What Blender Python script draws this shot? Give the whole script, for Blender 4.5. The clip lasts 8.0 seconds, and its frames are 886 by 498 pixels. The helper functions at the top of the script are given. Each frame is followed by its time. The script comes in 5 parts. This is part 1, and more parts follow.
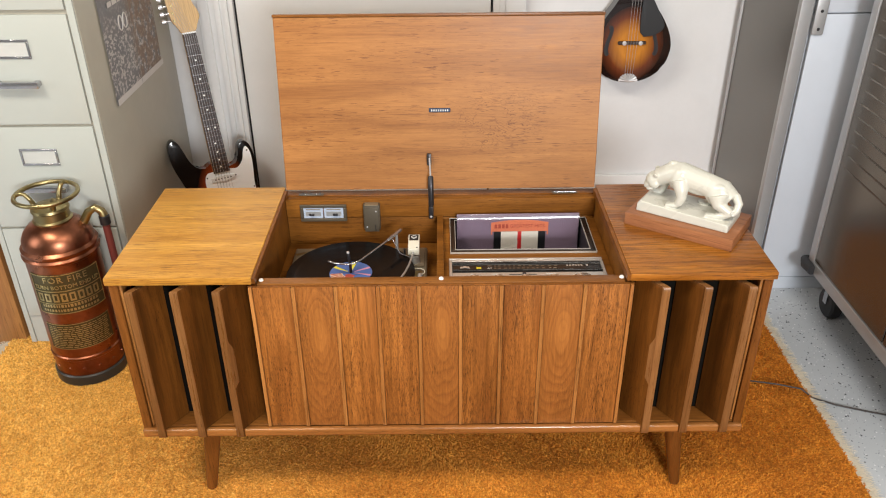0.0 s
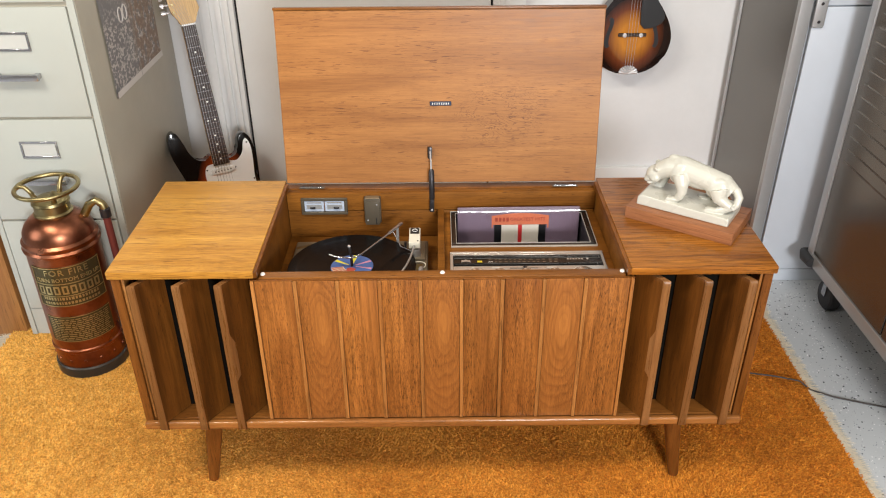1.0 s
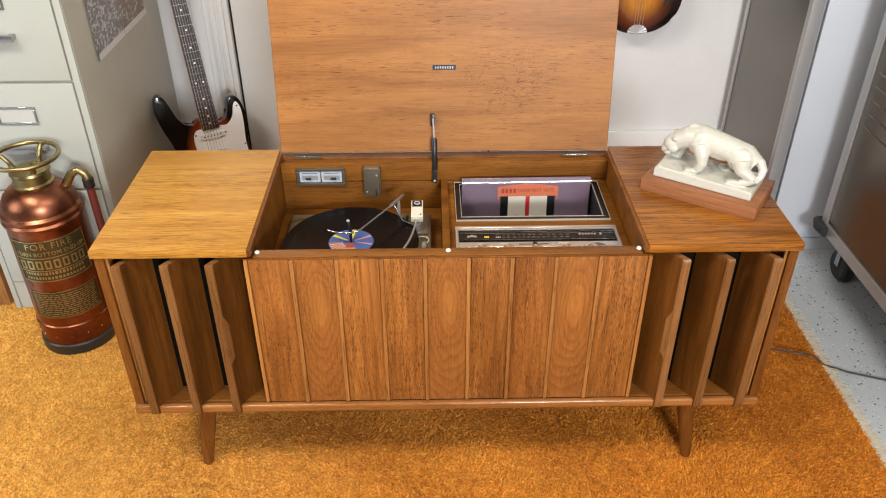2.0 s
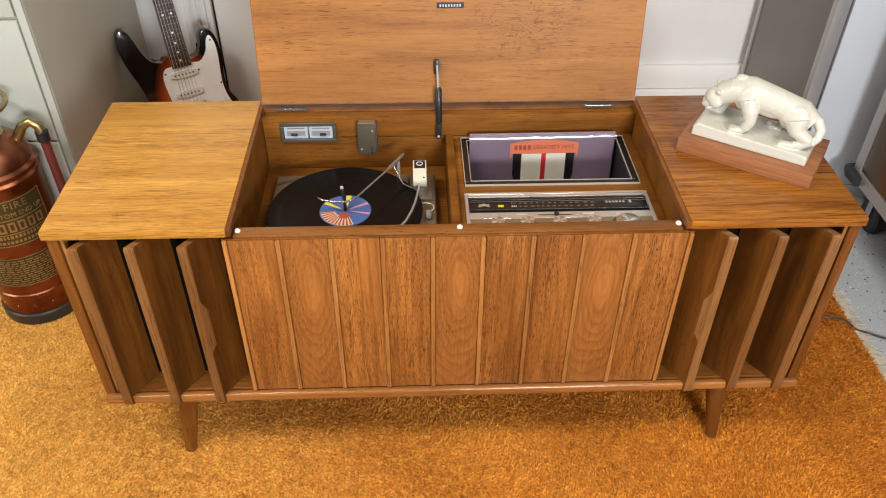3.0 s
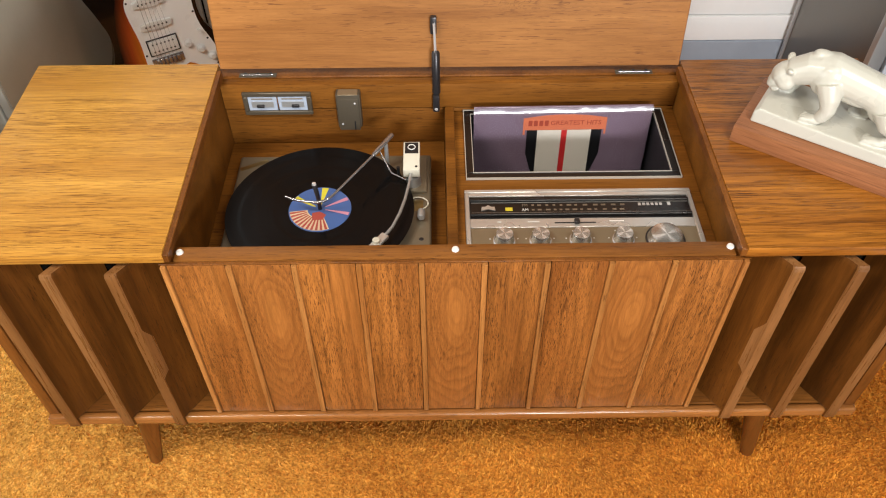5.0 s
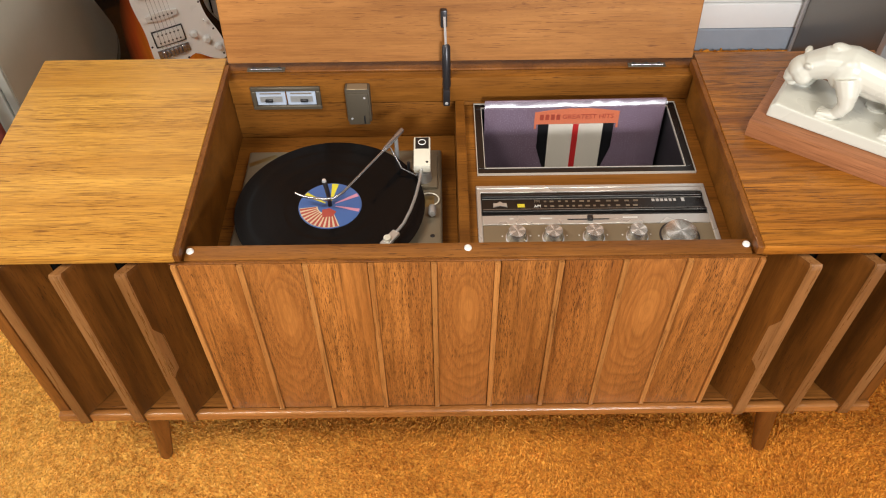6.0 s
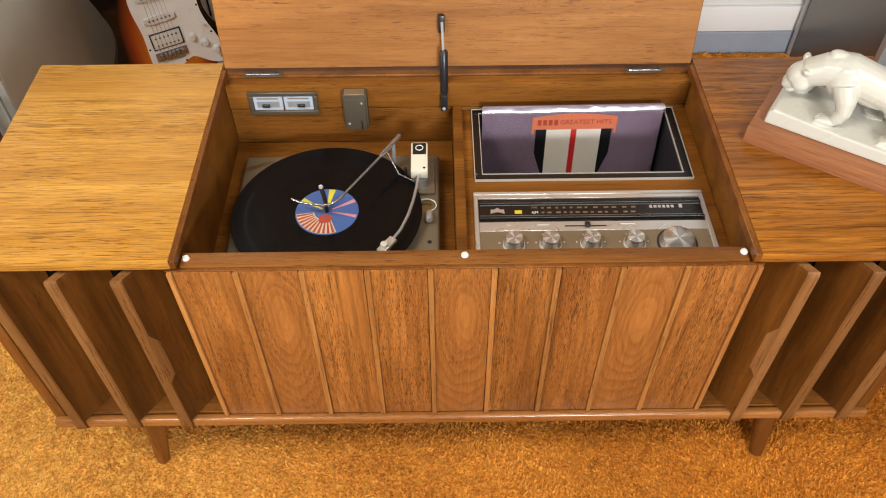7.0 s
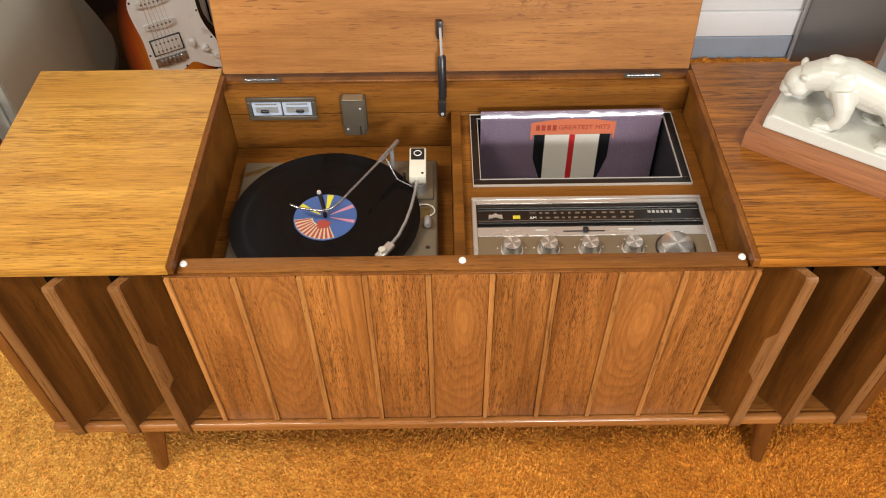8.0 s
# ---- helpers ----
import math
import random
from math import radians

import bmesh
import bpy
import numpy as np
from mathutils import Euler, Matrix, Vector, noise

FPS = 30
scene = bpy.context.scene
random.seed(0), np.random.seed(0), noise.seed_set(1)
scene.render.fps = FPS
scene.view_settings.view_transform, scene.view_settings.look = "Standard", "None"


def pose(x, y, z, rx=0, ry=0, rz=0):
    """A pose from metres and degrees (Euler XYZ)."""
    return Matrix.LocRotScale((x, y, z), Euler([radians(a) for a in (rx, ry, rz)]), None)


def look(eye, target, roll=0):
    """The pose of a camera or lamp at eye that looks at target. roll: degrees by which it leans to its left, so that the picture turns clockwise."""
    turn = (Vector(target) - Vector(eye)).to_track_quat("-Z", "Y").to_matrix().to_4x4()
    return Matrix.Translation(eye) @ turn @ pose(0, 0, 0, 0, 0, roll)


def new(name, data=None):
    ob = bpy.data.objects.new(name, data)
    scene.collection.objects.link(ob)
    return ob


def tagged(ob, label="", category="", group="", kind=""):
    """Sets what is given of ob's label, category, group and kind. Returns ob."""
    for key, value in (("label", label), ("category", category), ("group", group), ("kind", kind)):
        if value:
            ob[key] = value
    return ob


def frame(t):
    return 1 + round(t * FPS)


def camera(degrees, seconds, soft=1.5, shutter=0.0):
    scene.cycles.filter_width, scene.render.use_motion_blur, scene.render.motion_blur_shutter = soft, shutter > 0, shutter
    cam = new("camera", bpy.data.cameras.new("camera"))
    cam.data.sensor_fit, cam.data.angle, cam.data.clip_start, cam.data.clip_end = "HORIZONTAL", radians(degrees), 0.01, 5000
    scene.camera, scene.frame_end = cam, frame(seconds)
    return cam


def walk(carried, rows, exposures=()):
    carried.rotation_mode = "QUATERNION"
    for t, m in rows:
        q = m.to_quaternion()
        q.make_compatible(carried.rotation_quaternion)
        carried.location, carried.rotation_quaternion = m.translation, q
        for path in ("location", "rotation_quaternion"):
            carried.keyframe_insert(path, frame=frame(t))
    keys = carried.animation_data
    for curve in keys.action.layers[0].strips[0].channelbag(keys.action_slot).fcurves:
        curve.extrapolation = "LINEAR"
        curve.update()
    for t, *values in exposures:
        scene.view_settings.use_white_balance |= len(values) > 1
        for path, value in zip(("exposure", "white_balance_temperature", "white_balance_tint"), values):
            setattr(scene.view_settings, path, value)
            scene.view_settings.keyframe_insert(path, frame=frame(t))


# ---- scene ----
cam = camera(58.2, 8.0, soft=1.1)
PATH = [
    (0, (0.002, -1.412, 1.502), (0.005, 0.325, 0.51), -0.5),
    (0.5, (-0.001, -1.412, 1.508), (0.002, 0.32, 0.508), -0.5),
    (1, (-0.005, -1.411, 1.513), (0.003, 0.312, 0.498), -0.4),
    (1.5, (-0.006, -1.392, 1.509), (0.005, 0.315, 0.466), -0.4),
    (1.7, (-0.017, -1.364, 1.504), (0.001, 0.329, 0.439), -0.3),
    (2.8, (-0.061, -1.104, 1.462), (-0.006, 0.466, 0.224), 0.3),
    (3, (-0.075, -1.063, 1.458), (-0.009, 0.478, 0.185), 0.5),
    (3.5, (-0.086, -0.964, 1.439), (-0.016, 0.508, 0.088), 0.7),
    (4, (-0.058, -0.852, 1.429), (-0.011, 0.563, 0.016), 0.4),
    (4.2, (-0.044, -0.809, 1.424), (-0.003, 0.587, -0.007), 0.4),
    (5.3, (-0.025, -0.71, 1.434), (-0.017, 0.617, -0.062), -0.4),
    (5.5, (-0.028, -0.706, 1.436), (-0.022, 0.613, -0.068), -0.5),
    (6, (-0.037, -0.699, 1.434), (-0.032, 0.616, -0.073), -0.6),
    (6.5, (-0.036, -0.693, 1.436), (-0.034, 0.62, -0.073), -0.6),
    (7, (-0.033, -0.689, 1.438), (-0.027, 0.625, -0.069), -0.5),
    (7.5, (-0.03, -0.689, 1.437), (-0.028, 0.631, -0.065), -0.6),
    (8, (-0.027, -0.688, 1.438), (-0.026, 0.635, -0.061), -0.7),
]
walk(cam, [(t, look(eye, target, roll)) for t, eye, target, roll in PATH])

# ---- world and lights ----
world = bpy.data.worlds.new("world")
scene.world = world
world.use_nodes = True
sky = world.node_tree.nodes.new("ShaderNodeTexSky")
sky.sky_type, sky.sun_disc, sky.sun_elevation, sky.sun_rotation = "NISHITA", False, radians(40), radians(200)
world.node_tree.links.new(sky.outputs[0], world.node_tree.nodes["Background"].inputs[0])
world.node_tree.nodes["Background"].inputs[1].default_value = 0.08


def area(name, eye, target, sx, sy, watts, colour):
    d = bpy.data.lights.new(name, "AREA")
    d.shape, d.size, d.size_y, d.energy, d.color = "RECTANGLE", sx, sy, watts, colour
    ob = new(name, d)
    ob.matrix_world = look(eye, target)
    return ob


# area lamps for unseen sources: two at added wall openings, two under added housings
area("daylight", (0.85, -3.57, 1.72), (0.0, 0.3, 0.5), 0.9, 0.5, 150, (0.96, 0.98, 1.0))
# Added fill from the left, which brightens the rug on that side.
area("daylight_side", (-3.36, -0.9, 1.5), (0.2, 0.2, 0.3), 1.3, 1.4, 30, (0.94, 0.97, 1.0))
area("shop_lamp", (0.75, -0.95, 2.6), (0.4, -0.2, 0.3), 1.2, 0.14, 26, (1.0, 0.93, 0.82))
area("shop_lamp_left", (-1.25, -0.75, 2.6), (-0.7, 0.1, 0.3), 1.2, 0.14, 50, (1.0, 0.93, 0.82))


# ---- materials ----
def material(name, rough=0.5, metal=0.0, coat=0.0):
    m = bpy.data.materials.new(name)
    m.use_nodes = True
    b = m.node_tree.nodes["Principled BSDF"]
    b.inputs["Roughness"].default_value = rough
    b.inputs["Metallic"].default_value = metal
    b.inputs["Coat Weight"].default_value = coat
    b.inputs["Coat Roughness"].default_value = 0.2
    return m, m.node_tree.nodes, m.node_tree.links, b


def coords(n, l, scale, jitter=0.0):
    tc, mp = n.new("ShaderNodeTexCoord"), n.new("ShaderNodeMapping")
    mp.inputs["Scale"].default_value = scale
    l.new(tc.outputs["Object"], mp.inputs[0])
    if jitter:
        oi, ml = n.new("ShaderNodeObjectInfo"), n.new("ShaderNodeMath")
        ml.operation = "MULTIPLY"
        ml.inputs[1].default_value = jitter
        l.new(oi.outputs["Random"], ml.inputs[0])
        l.new(ml.outputs[0], mp.inputs["Location"])
    return mp.outputs[0]


def noise_at(n, l, vec, scale=1.0, detail=4.0, rough=0.55, distort=0.0):
    t = n.new("ShaderNodeTexNoise")
    t.inputs["Scale"].default_value, t.inputs["Detail"].default_value = scale, detail
    t.inputs["Roughness"].default_value, t.inputs["Distortion"].default_value = rough, distort
    l.new(vec, t.inputs["Vector"])
    return t.outputs["Fac"]


def ramp(n, l, fac, stops):
    r = n.new("ShaderNodeValToRGB")
    while len(r.color_ramp.elements) < len(stops):
        r.color_ramp.elements.new(0.5)
    for e, (p, c) in zip(r.color_ramp.elements, stops):
        e.position, e.color = p, (*c, 1) if len(c) == 3 else c
    l.new(fac, r.inputs[0])
    return r.outputs[0]


def mix(n, l, fac, a, b, how="MIX"):
    m = n.new("ShaderNodeMix")
    m.data_type, m.blend_type = "RGBA", how
    for sock, v in ((m.inputs["Factor"], fac), (m.inputs["A"], a), (m.inputs["B"], b)):
        if isinstance(v, (int, float)):
            sock.default_value = v
        elif isinstance(v, tuple):
            sock.default_value = (*v, 1)
        else:
            l.new(v, sock)
    return m.outputs["Result"]


def bump(n, l, b, height, strength, distance=0.002):
    k = n.new("ShaderNodeBump")
    k.inputs["Strength"].default_value, k.inputs["Distance"].default_value = strength, distance
    l.new(height, k.inputs["Height"])
    l.new(k.outputs[0], b.inputs["Normal"])


def wood(name, light, dark, pore, axis, rough=0.38, coat=0.1, jitter=0.0, pores=0.6, figure=0.0, fineness=300, reach=0.05, streak=0.0):
    """Veneer with the grain along axis: broad colour bands, fine fibres, short dark pores and long streaks."""
    m, n, l, b = material(name, rough, 0, coat)
    b.inputs["Specular IOR Level"].default_value = 0.3

    def along(k, j=jitter):
        s = [1.0, 1.0, 1.0]
        s[axis] = k
        return coords(n, l, s, j)

    broad = noise_at(n, l, along(0.09), 16, 3, 0.55, 0.6)
    fine = noise_at(n, l, along(0.05), 260, 4, 0.7)
    por = noise_at(n, l, along(reach, jitter * 1.7), fineness, 2, 0.6)
    band = noise_at(n, l, along(0.25, jitter * 1.3), 11, 3, 0.55)
    base = mix(n, l, ramp(n, l, broad, [(0.32, (0, 0, 0)), (0.68, (1, 1, 1))]), dark, light)
    if figure:
        rings = n.new("ShaderNodeTexWave")
        rings.wave_type, rings.bands_direction = "BANDS", "Y" if axis == 0 else "X"
        rings.inputs["Scale"].default_value, rings.inputs["Distortion"].default_value = 16.0, 9.0
        rings.inputs["Detail"].default_value, rings.inputs["Detail Scale"].default_value = 3.0, 1.3
        l.new(along(0.16), rings.inputs["Vector"])
        f = ramp(n, l, rings.outputs["Fac"], [(0.0, (1 - figure,) * 3), (0.45, (1, 1, 1)), (1, (1, 1, 1))])
        base = mix(n, l, 1.0, base, f, "MULTIPLY")
    base = mix(n, l, 1.0, base, ramp(n, l, fine, [(0.3, (0.74, 0.72, 0.68)), (0.7, (1.12, 1.12, 1.12))]), "MULTIPLY")
    spots = ramp(n, l, por, [(pores, (0, 0, 0)), (pores + 0.055, (1, 1, 1))])
    gate = ramp(n, l, band, [(0.36, (0.12, 0.12, 0.12)), (0.6, (0.95, 0.95, 0.95))])
    base = mix(n, l, mix(n, l, 1.0, spots, gate, "MULTIPLY"), base, pore)
    if streak:
        long = noise_at(n, l, along(0.035, jitter * 2.3), 190, 4, 0.65, 0.5)
        base = mix(n, l, ramp(n, l, long, [(0.575, (0, 0, 0)), (0.67, (streak,) * 3)]), base, pore)
    if jitter:
        oi = n.new("ShaderNodeObjectInfo")
        tone = ramp(n, l, oi.outputs["Random"], [(0, (0.84, 0.82, 0.8)), (1, (1.08, 1.06, 1.04))])
        base = mix(n, l, 1.0, base, tone, "MULTIPLY")
    l.new(base, b.inputs["Base Color"])
    bump(n, l, b, por, 0.12, 0.0006)
    l.new(ramp(n, l, fine, [(0.2, (rough - 0.06,) * 3), (0.8, (rough + 0.1,) * 3)]), b.inputs["Roughness"])
    return m


def paint(name, colour, rough=0.45, metal=0.0, dirt=0.12, coat=0.0, grain=60.0, relief=0.05):
    """A painted, moulded or bare surface with faint soiling and fine relief."""
    m, n, l, b = material(name, rough, metal, coat)
    v = coords(n, l, (1, 1, 1))
    low, high = noise_at(n, l, v, 3.5, 5, 0.6), noise_at(n, l, v, grain, 3, 0.6)
    worn = tuple(c * (1 - dirt) for c in colour)
    base = mix(n, l, ramp(n, l, low, [(0.35, (0, 0, 0)), (0.7, (1, 1, 1))]), colour, worn)
    base = mix(n, l, ramp(n, l, high, [(0.45, (0, 0, 0)), (0.8, (0.35, 0.35, 0.35))]), base, worn)
    l.new(base, b.inputs["Base Color"])
    l.new(ramp(n, l, low, [(0.2, (max(rough - 0.08, 0.02),) * 3), (0.8, (rough + 0.08,) * 3)]), b.inputs["Roughness"])
    if relief:
        bump(n, l, b, high, relief, 0.001)
    if rough > 0.85:
        b.inputs["Specular IOR Level"].default_value = 0.1
    return m


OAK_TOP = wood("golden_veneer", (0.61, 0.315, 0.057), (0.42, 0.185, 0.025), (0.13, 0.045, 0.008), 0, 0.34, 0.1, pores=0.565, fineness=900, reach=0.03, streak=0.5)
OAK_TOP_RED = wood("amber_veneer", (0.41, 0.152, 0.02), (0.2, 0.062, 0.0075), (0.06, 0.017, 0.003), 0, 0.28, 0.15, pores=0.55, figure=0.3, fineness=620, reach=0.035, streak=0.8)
LID_WOOD = wood("lid_veneer", (0.41, 0.178, 0.051), (0.26, 0.102, 0.026), (0.11, 0.036, 0.01), 0, 0.42, 0.06, pores=0.585, fineness=520, reach=0.05, streak=0.35)


def flamed(m):
    """Adds a patch of thin wavy contour lines to the lid's veneer."""
    n, l = m.node_tree.nodes, m.node_tree.links
    b = n["Principled BSDF"]
    plain = b.inputs["Base Color"].links[0].from_socket
    field = noise_at(n, l, coords(n, l, (1, 1, 3.2)), 11, 3, 0.6, 0.8)
    times, part_of = n.new("ShaderNodeMath"), n.new("ShaderNodeMath")
    times.operation, part_of.operation = "MULTIPLY", "FRACT"
    times.inputs[1].default_value = 13.0
    l.new(field, times.inputs[0])
    l.new(times.outputs[0], part_of.inputs[0])
    line = ramp(n, l, part_of.outputs[0], [(0.0, (0.9, 0.9, 0.9)), (0.16, (0, 0, 0)), (0.9, (0, 0, 0)), (1.0, (0.9, 0.9, 0.9))])
    place, far = n.new("ShaderNodeMapping"), n.new("ShaderNodeVectorMath")
    place.inputs["Location"].default_value, place.inputs["Scale"].default_value = (-0.15, 0, -0.26), (1, 0, 1.5)
    far.operation = "LENGTH"
    l.new(coords(n, l, (1, 1, 1)), place.inputs[0])
    l.new(place.outputs[0], far.inputs[0])
    near = ramp(n, l, far.outputs["Value"], [(0.06, (1, 1, 1)), (0.15, (0, 0, 0))])
    gate = ramp(n, l, noise_at(n, l, coords(n, l, (1, 1, 1)), 24, 2), [(0.36, (0, 0, 0)), (0.46, (1, 1, 1))])
    fac = mix(n, l, 1.0, mix(n, l, 1.0, line, near, "MULTIPLY"), gate, "MULTIPLY")
    l.new(mix(n, l, fac, plain, (0.1, 0.034, 0.01)), b.inputs["Base Color"])


flamed(LID_WOOD)
FRONT = wood("front_veneer", (0.43, 0.165, 0.036), (0.22, 0.074, 0.015), (0.05, 0.015, 0.0045), 2, 0.36, 0.08, 3.0, 0.535, 0.2, 1350, 0.05, 0.6)
CASE = wood("case_walnut", (0.24, 0.088, 0.018), (0.13, 0.043, 0.008), (0.035, 0.011, 0.003), 2, 0.36, 0.06, 2.0, fineness=800, streak=0.4)
RAIL = wood("rail_walnut", (0.29, 0.112, 0.022), (0.165, 0.058, 0.011), (0.04, 0.013, 0.004), 0, 0.34, 0.08, 2.0, fineness=800, streak=0.4)
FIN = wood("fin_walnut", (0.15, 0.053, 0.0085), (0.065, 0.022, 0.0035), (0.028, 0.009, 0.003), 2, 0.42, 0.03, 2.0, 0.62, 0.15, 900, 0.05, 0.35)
EDGE = wood("worn_edge", (0.46, 0.205, 0.058), (0.27, 0.105, 0.026), (0.08, 0.028, 0.008), 2, 0.32, 0.15, 2.0, fineness=900, streak=0.7)
EDGE_X = wood("worn_lip", (0.38, 0.155, 0.042), (0.22, 0.082, 0.02), (0.08, 0.03, 0.009), 0, 0.2, 0.6, 2.0, fineness=900, streak=0.4)
# Fin ends paler than faces: wear plus the light they catch, put in colour.
FIN_EDGE = wood("grey_worn_lit_edge", (0.27, 0.125, 0.044), (0.165, 0.07, 0.022), (0.08, 0.032, 0.011), 2, 0.28, 0.25, 2.0, pores=0.64, fineness=900, streak=0.35)
WELL = wood("well_wood", (0.27, 0.105, 0.017), (0.14, 0.051, 0.008), (0.042, 0.014, 0.004), 0, 0.45, 0.04, 2.0, fineness=800, reach=0.04, streak=0.4)
for inner in (FIN, WELL, CASE):
    inner.node_tree.nodes["Principled BSDF"].inputs["Specular IOR Level"].default_value = 0.14
# For unseen walls and ceiling, darkened so that less light bounces back.
DULL = paint("low_bounce_grey", (0.2, 0.185, 0.165), 0.8, dirt=0.3)
POST_WOOD = wood("post_wood", (0.4, 0.19, 0.06), (0.26, 0.11, 0.035), (0.1, 0.04, 0.015), 2, 0.45, 0.1)
WHITE = paint("white_paint", (0.73, 0.725, 0.715), 0.45, dirt=0.06)
WALLPAINT = paint("wall_paint", (0.66, 0.65, 0.645), 0.6, dirt=0.08)
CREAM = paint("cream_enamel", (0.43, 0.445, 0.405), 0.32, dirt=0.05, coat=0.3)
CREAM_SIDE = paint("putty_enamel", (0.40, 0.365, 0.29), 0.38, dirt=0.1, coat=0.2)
GREY_STEEL = paint("grey_steel", (0.155, 0.145, 0.13), 0.36, 0.55, 0.12)
LIGHT_STEEL = paint("light_steel", (0.5, 0.5, 0.5), 0.4, 0.6, 0.1)
CHROME = paint("chrome", (0.85, 0.85, 0.86), 0.2, 0.62, 0.1, relief=0)
BLACK = paint("black_plastic", (0.012, 0.012, 0.013), 0.4, dirt=0.2)
RUBBER = paint("black_rubber", (0.02, 0.02, 0.022), 0.6, dirt=0.2)
CLOTH = paint("grille_cloth", (0.006, 0.005, 0.0035), 0.95, dirt=0.4, grain=500, relief=0.6)
AGED_CHROME = paint("aged_chrome", (0.48, 0.48, 0.5), 0.22, 0.85, 0.25, relief=0)
GUNMETAL_DARK = paint("lamp_hanger", (0.05, 0.05, 0.05), 0.5, 0.5)
BRASS = paint("aged_brass", (0.36, 0.29, 0.14), 0.36, 1.0, 0.35)
CERAMIC = paint("ivory_glaze", (0.54, 0.525, 0.455), 0.3, dirt=0.06, coat=0.25, relief=0.02)


# ---- mesh helpers ----
def box(bm, x0, x1, y0, y1, z0, z1, bevel=0.0, seg=1, m=None):
    g = bmesh.ops.create_cube(bm, size=1.0)["verts"]
    for v in g:
        v.co = Vector((x0 + (v.co.x + 0.5) * (x1 - x0), y0 + (v.co.y + 0.5) * (y1 - y0), z0 + (v.co.z + 0.5) * (z1 - z0)))
    if bevel:
        es = list({e for v in g for e in v.link_edges})
        out = bmesh.ops.bevel(bm, geom=es, offset=bevel, segments=seg, affect="EDGES", profile=0.6)
        g = list({v for f in out["faces"] for v in f.verts} | {v for v in g if v.is_valid})
    if m is not None:
        bmesh.ops.transform(bm, matrix=m, verts=g)
    return bm


def boxed(*a, **k):
    return box(bmesh.new(), *a, **k)


def lathe(profile, n=32, bm=None, m=None):
    """A turned form round z from (radius, z) pairs."""
    bm = bm or bmesh.new()
    rings, fresh = [], []
    for r, z in profile:
        if r < 1e-6:
            ring = [bm.verts.new((0, 0, z))]
        else:
            ring = [bm.verts.new((r * math.cos(2 * math.pi * i / n), r * math.sin(2 * math.pi * i / n), z)) for i in range(n)]
        rings.append(ring)
        fresh += ring
    for a, b in zip(rings, rings[1:]):
        for i in range(n):
            j = (i + 1) % n
            if len(a) == 1 and len(b) > 1:
                bm.faces.new((a[0], b[i], b[j]))
            elif len(b) == 1 and len(a) > 1:
                bm.faces.new((a[i], a[j], b[0]))
            elif len(a) > 1:
                bm.faces.new((a[i], a[j], b[j], b[i]))
    if len(rings[0]) > 1:
        bm.faces.new(rings[0])
    if len(rings[-1]) > 1:
        bm.faces.new(rings[-1])
    if m is not None:
        bmesh.ops.transform(bm, matrix=m, verts=fresh)
    return bm


def tube(points, radius, n=10, bm=None, closed=False):
    """A round bar along points; radius may be one number or one per point."""
    bm = bm or bmesh.new()
    pts = [Vector(p) for p in points]
    rad = radius if isinstance(radius, (list, tuple)) else [radius] * len(pts)
    rings = []
    side = None
    for i, p in enumerate(pts):
        a = pts[i - 1] if (i or closed) else p
        b = pts[(i + 1) % len(pts)] if (i < len(pts) - 1 or closed) else p
        t = (b - a).normalized()
        if side is None:
            side = t.cross(Vector((0, 0, 1)))
            if side.length < 0.1:
                side = t.cross(Vector((1, 0, 0)))
        side = (side - t * side.dot(t)).normalized()
        up = t.cross(side)
        rings.append([bm.verts.new(p + rad[i] * (math.cos(2 * math.pi * k / n) * side + math.sin(2 * math.pi * k / n) * up)) for k in range(n)])
    pairs = list(zip(rings, rings[1:])) + ([(rings[-1], rings[0])] if closed else [])
    for a, b in pairs:
        for k in range(n):
            bm.faces.new((a[k], a[(k + 1) % n], b[(k + 1) % n], b[k]))
    if not closed:
        bm.faces.new(rings[0])
        bm.faces.new(rings[-1])
    return bm


def prism(outline, depth, bevel=0.0, seg=2, m=None, bm=None):
    """An outline in x, y raised by depth along z, with its rims rounded."""
    bm = bm or bmesh.new()
    lo = [bm.verts.new((x, y, 0)) for x, y in outline]
    hi = [bm.verts.new((x, y, depth)) for x, y in outline]
    k = len(lo)
    bot, top = bm.faces.new(lo[::-1]), bm.faces.new(hi)
    for i in range(k):
        bm.faces.new((lo[i], lo[(i + 1) % k], hi[(i + 1) % k], hi[i]))
    verts = lo + hi
    if bevel:
        es = list(set(bot.edges) | set(top.edges))
        out = bmesh.ops.bevel(bm, geom=es, offset=bevel, segments=seg, affect="EDGES", profile=0.6)
        verts = list({v for f in out["faces"] for v in f.verts} | {v for v in verts if v.is_valid})
    if m is not None:
        bmesh.ops.transform(bm, matrix=m, verts=verts)
    return bm


def smooth_loop(points, steps=6):
    """A closed Catmull-Rom curve through points."""
    out, k = [], len(points)
    for i in range(k):
        p0, p1, p2, p3 = (Vector((*points[(i + d) % k], 0)) for d in (-1, 0, 1, 2))
        for s in range(steps):
            t = s / steps
            q = 0.5 * (2 * p1 + (p2 - p0) * t + (2 * p0 - 5 * p1 + 4 * p2 - p3) * t * t + (3 * p1 - p0 - 3 * p2 + p3) * t ** 3)
            out.append((q.x, q.y))
    return out


def mesh_of(name, bm, mat, smooth=True):
    me = bpy.data.meshes.new(name)
    bmesh.ops.recalc_face_normals(bm, faces=bm.faces)
    bm.to_mesh(me)
    bm.free()
    me.materials.append(mat)
    if smooth:
        me.shade_smooth()
        me.set_sharp_from_angle(angle=radians(38))
    return me


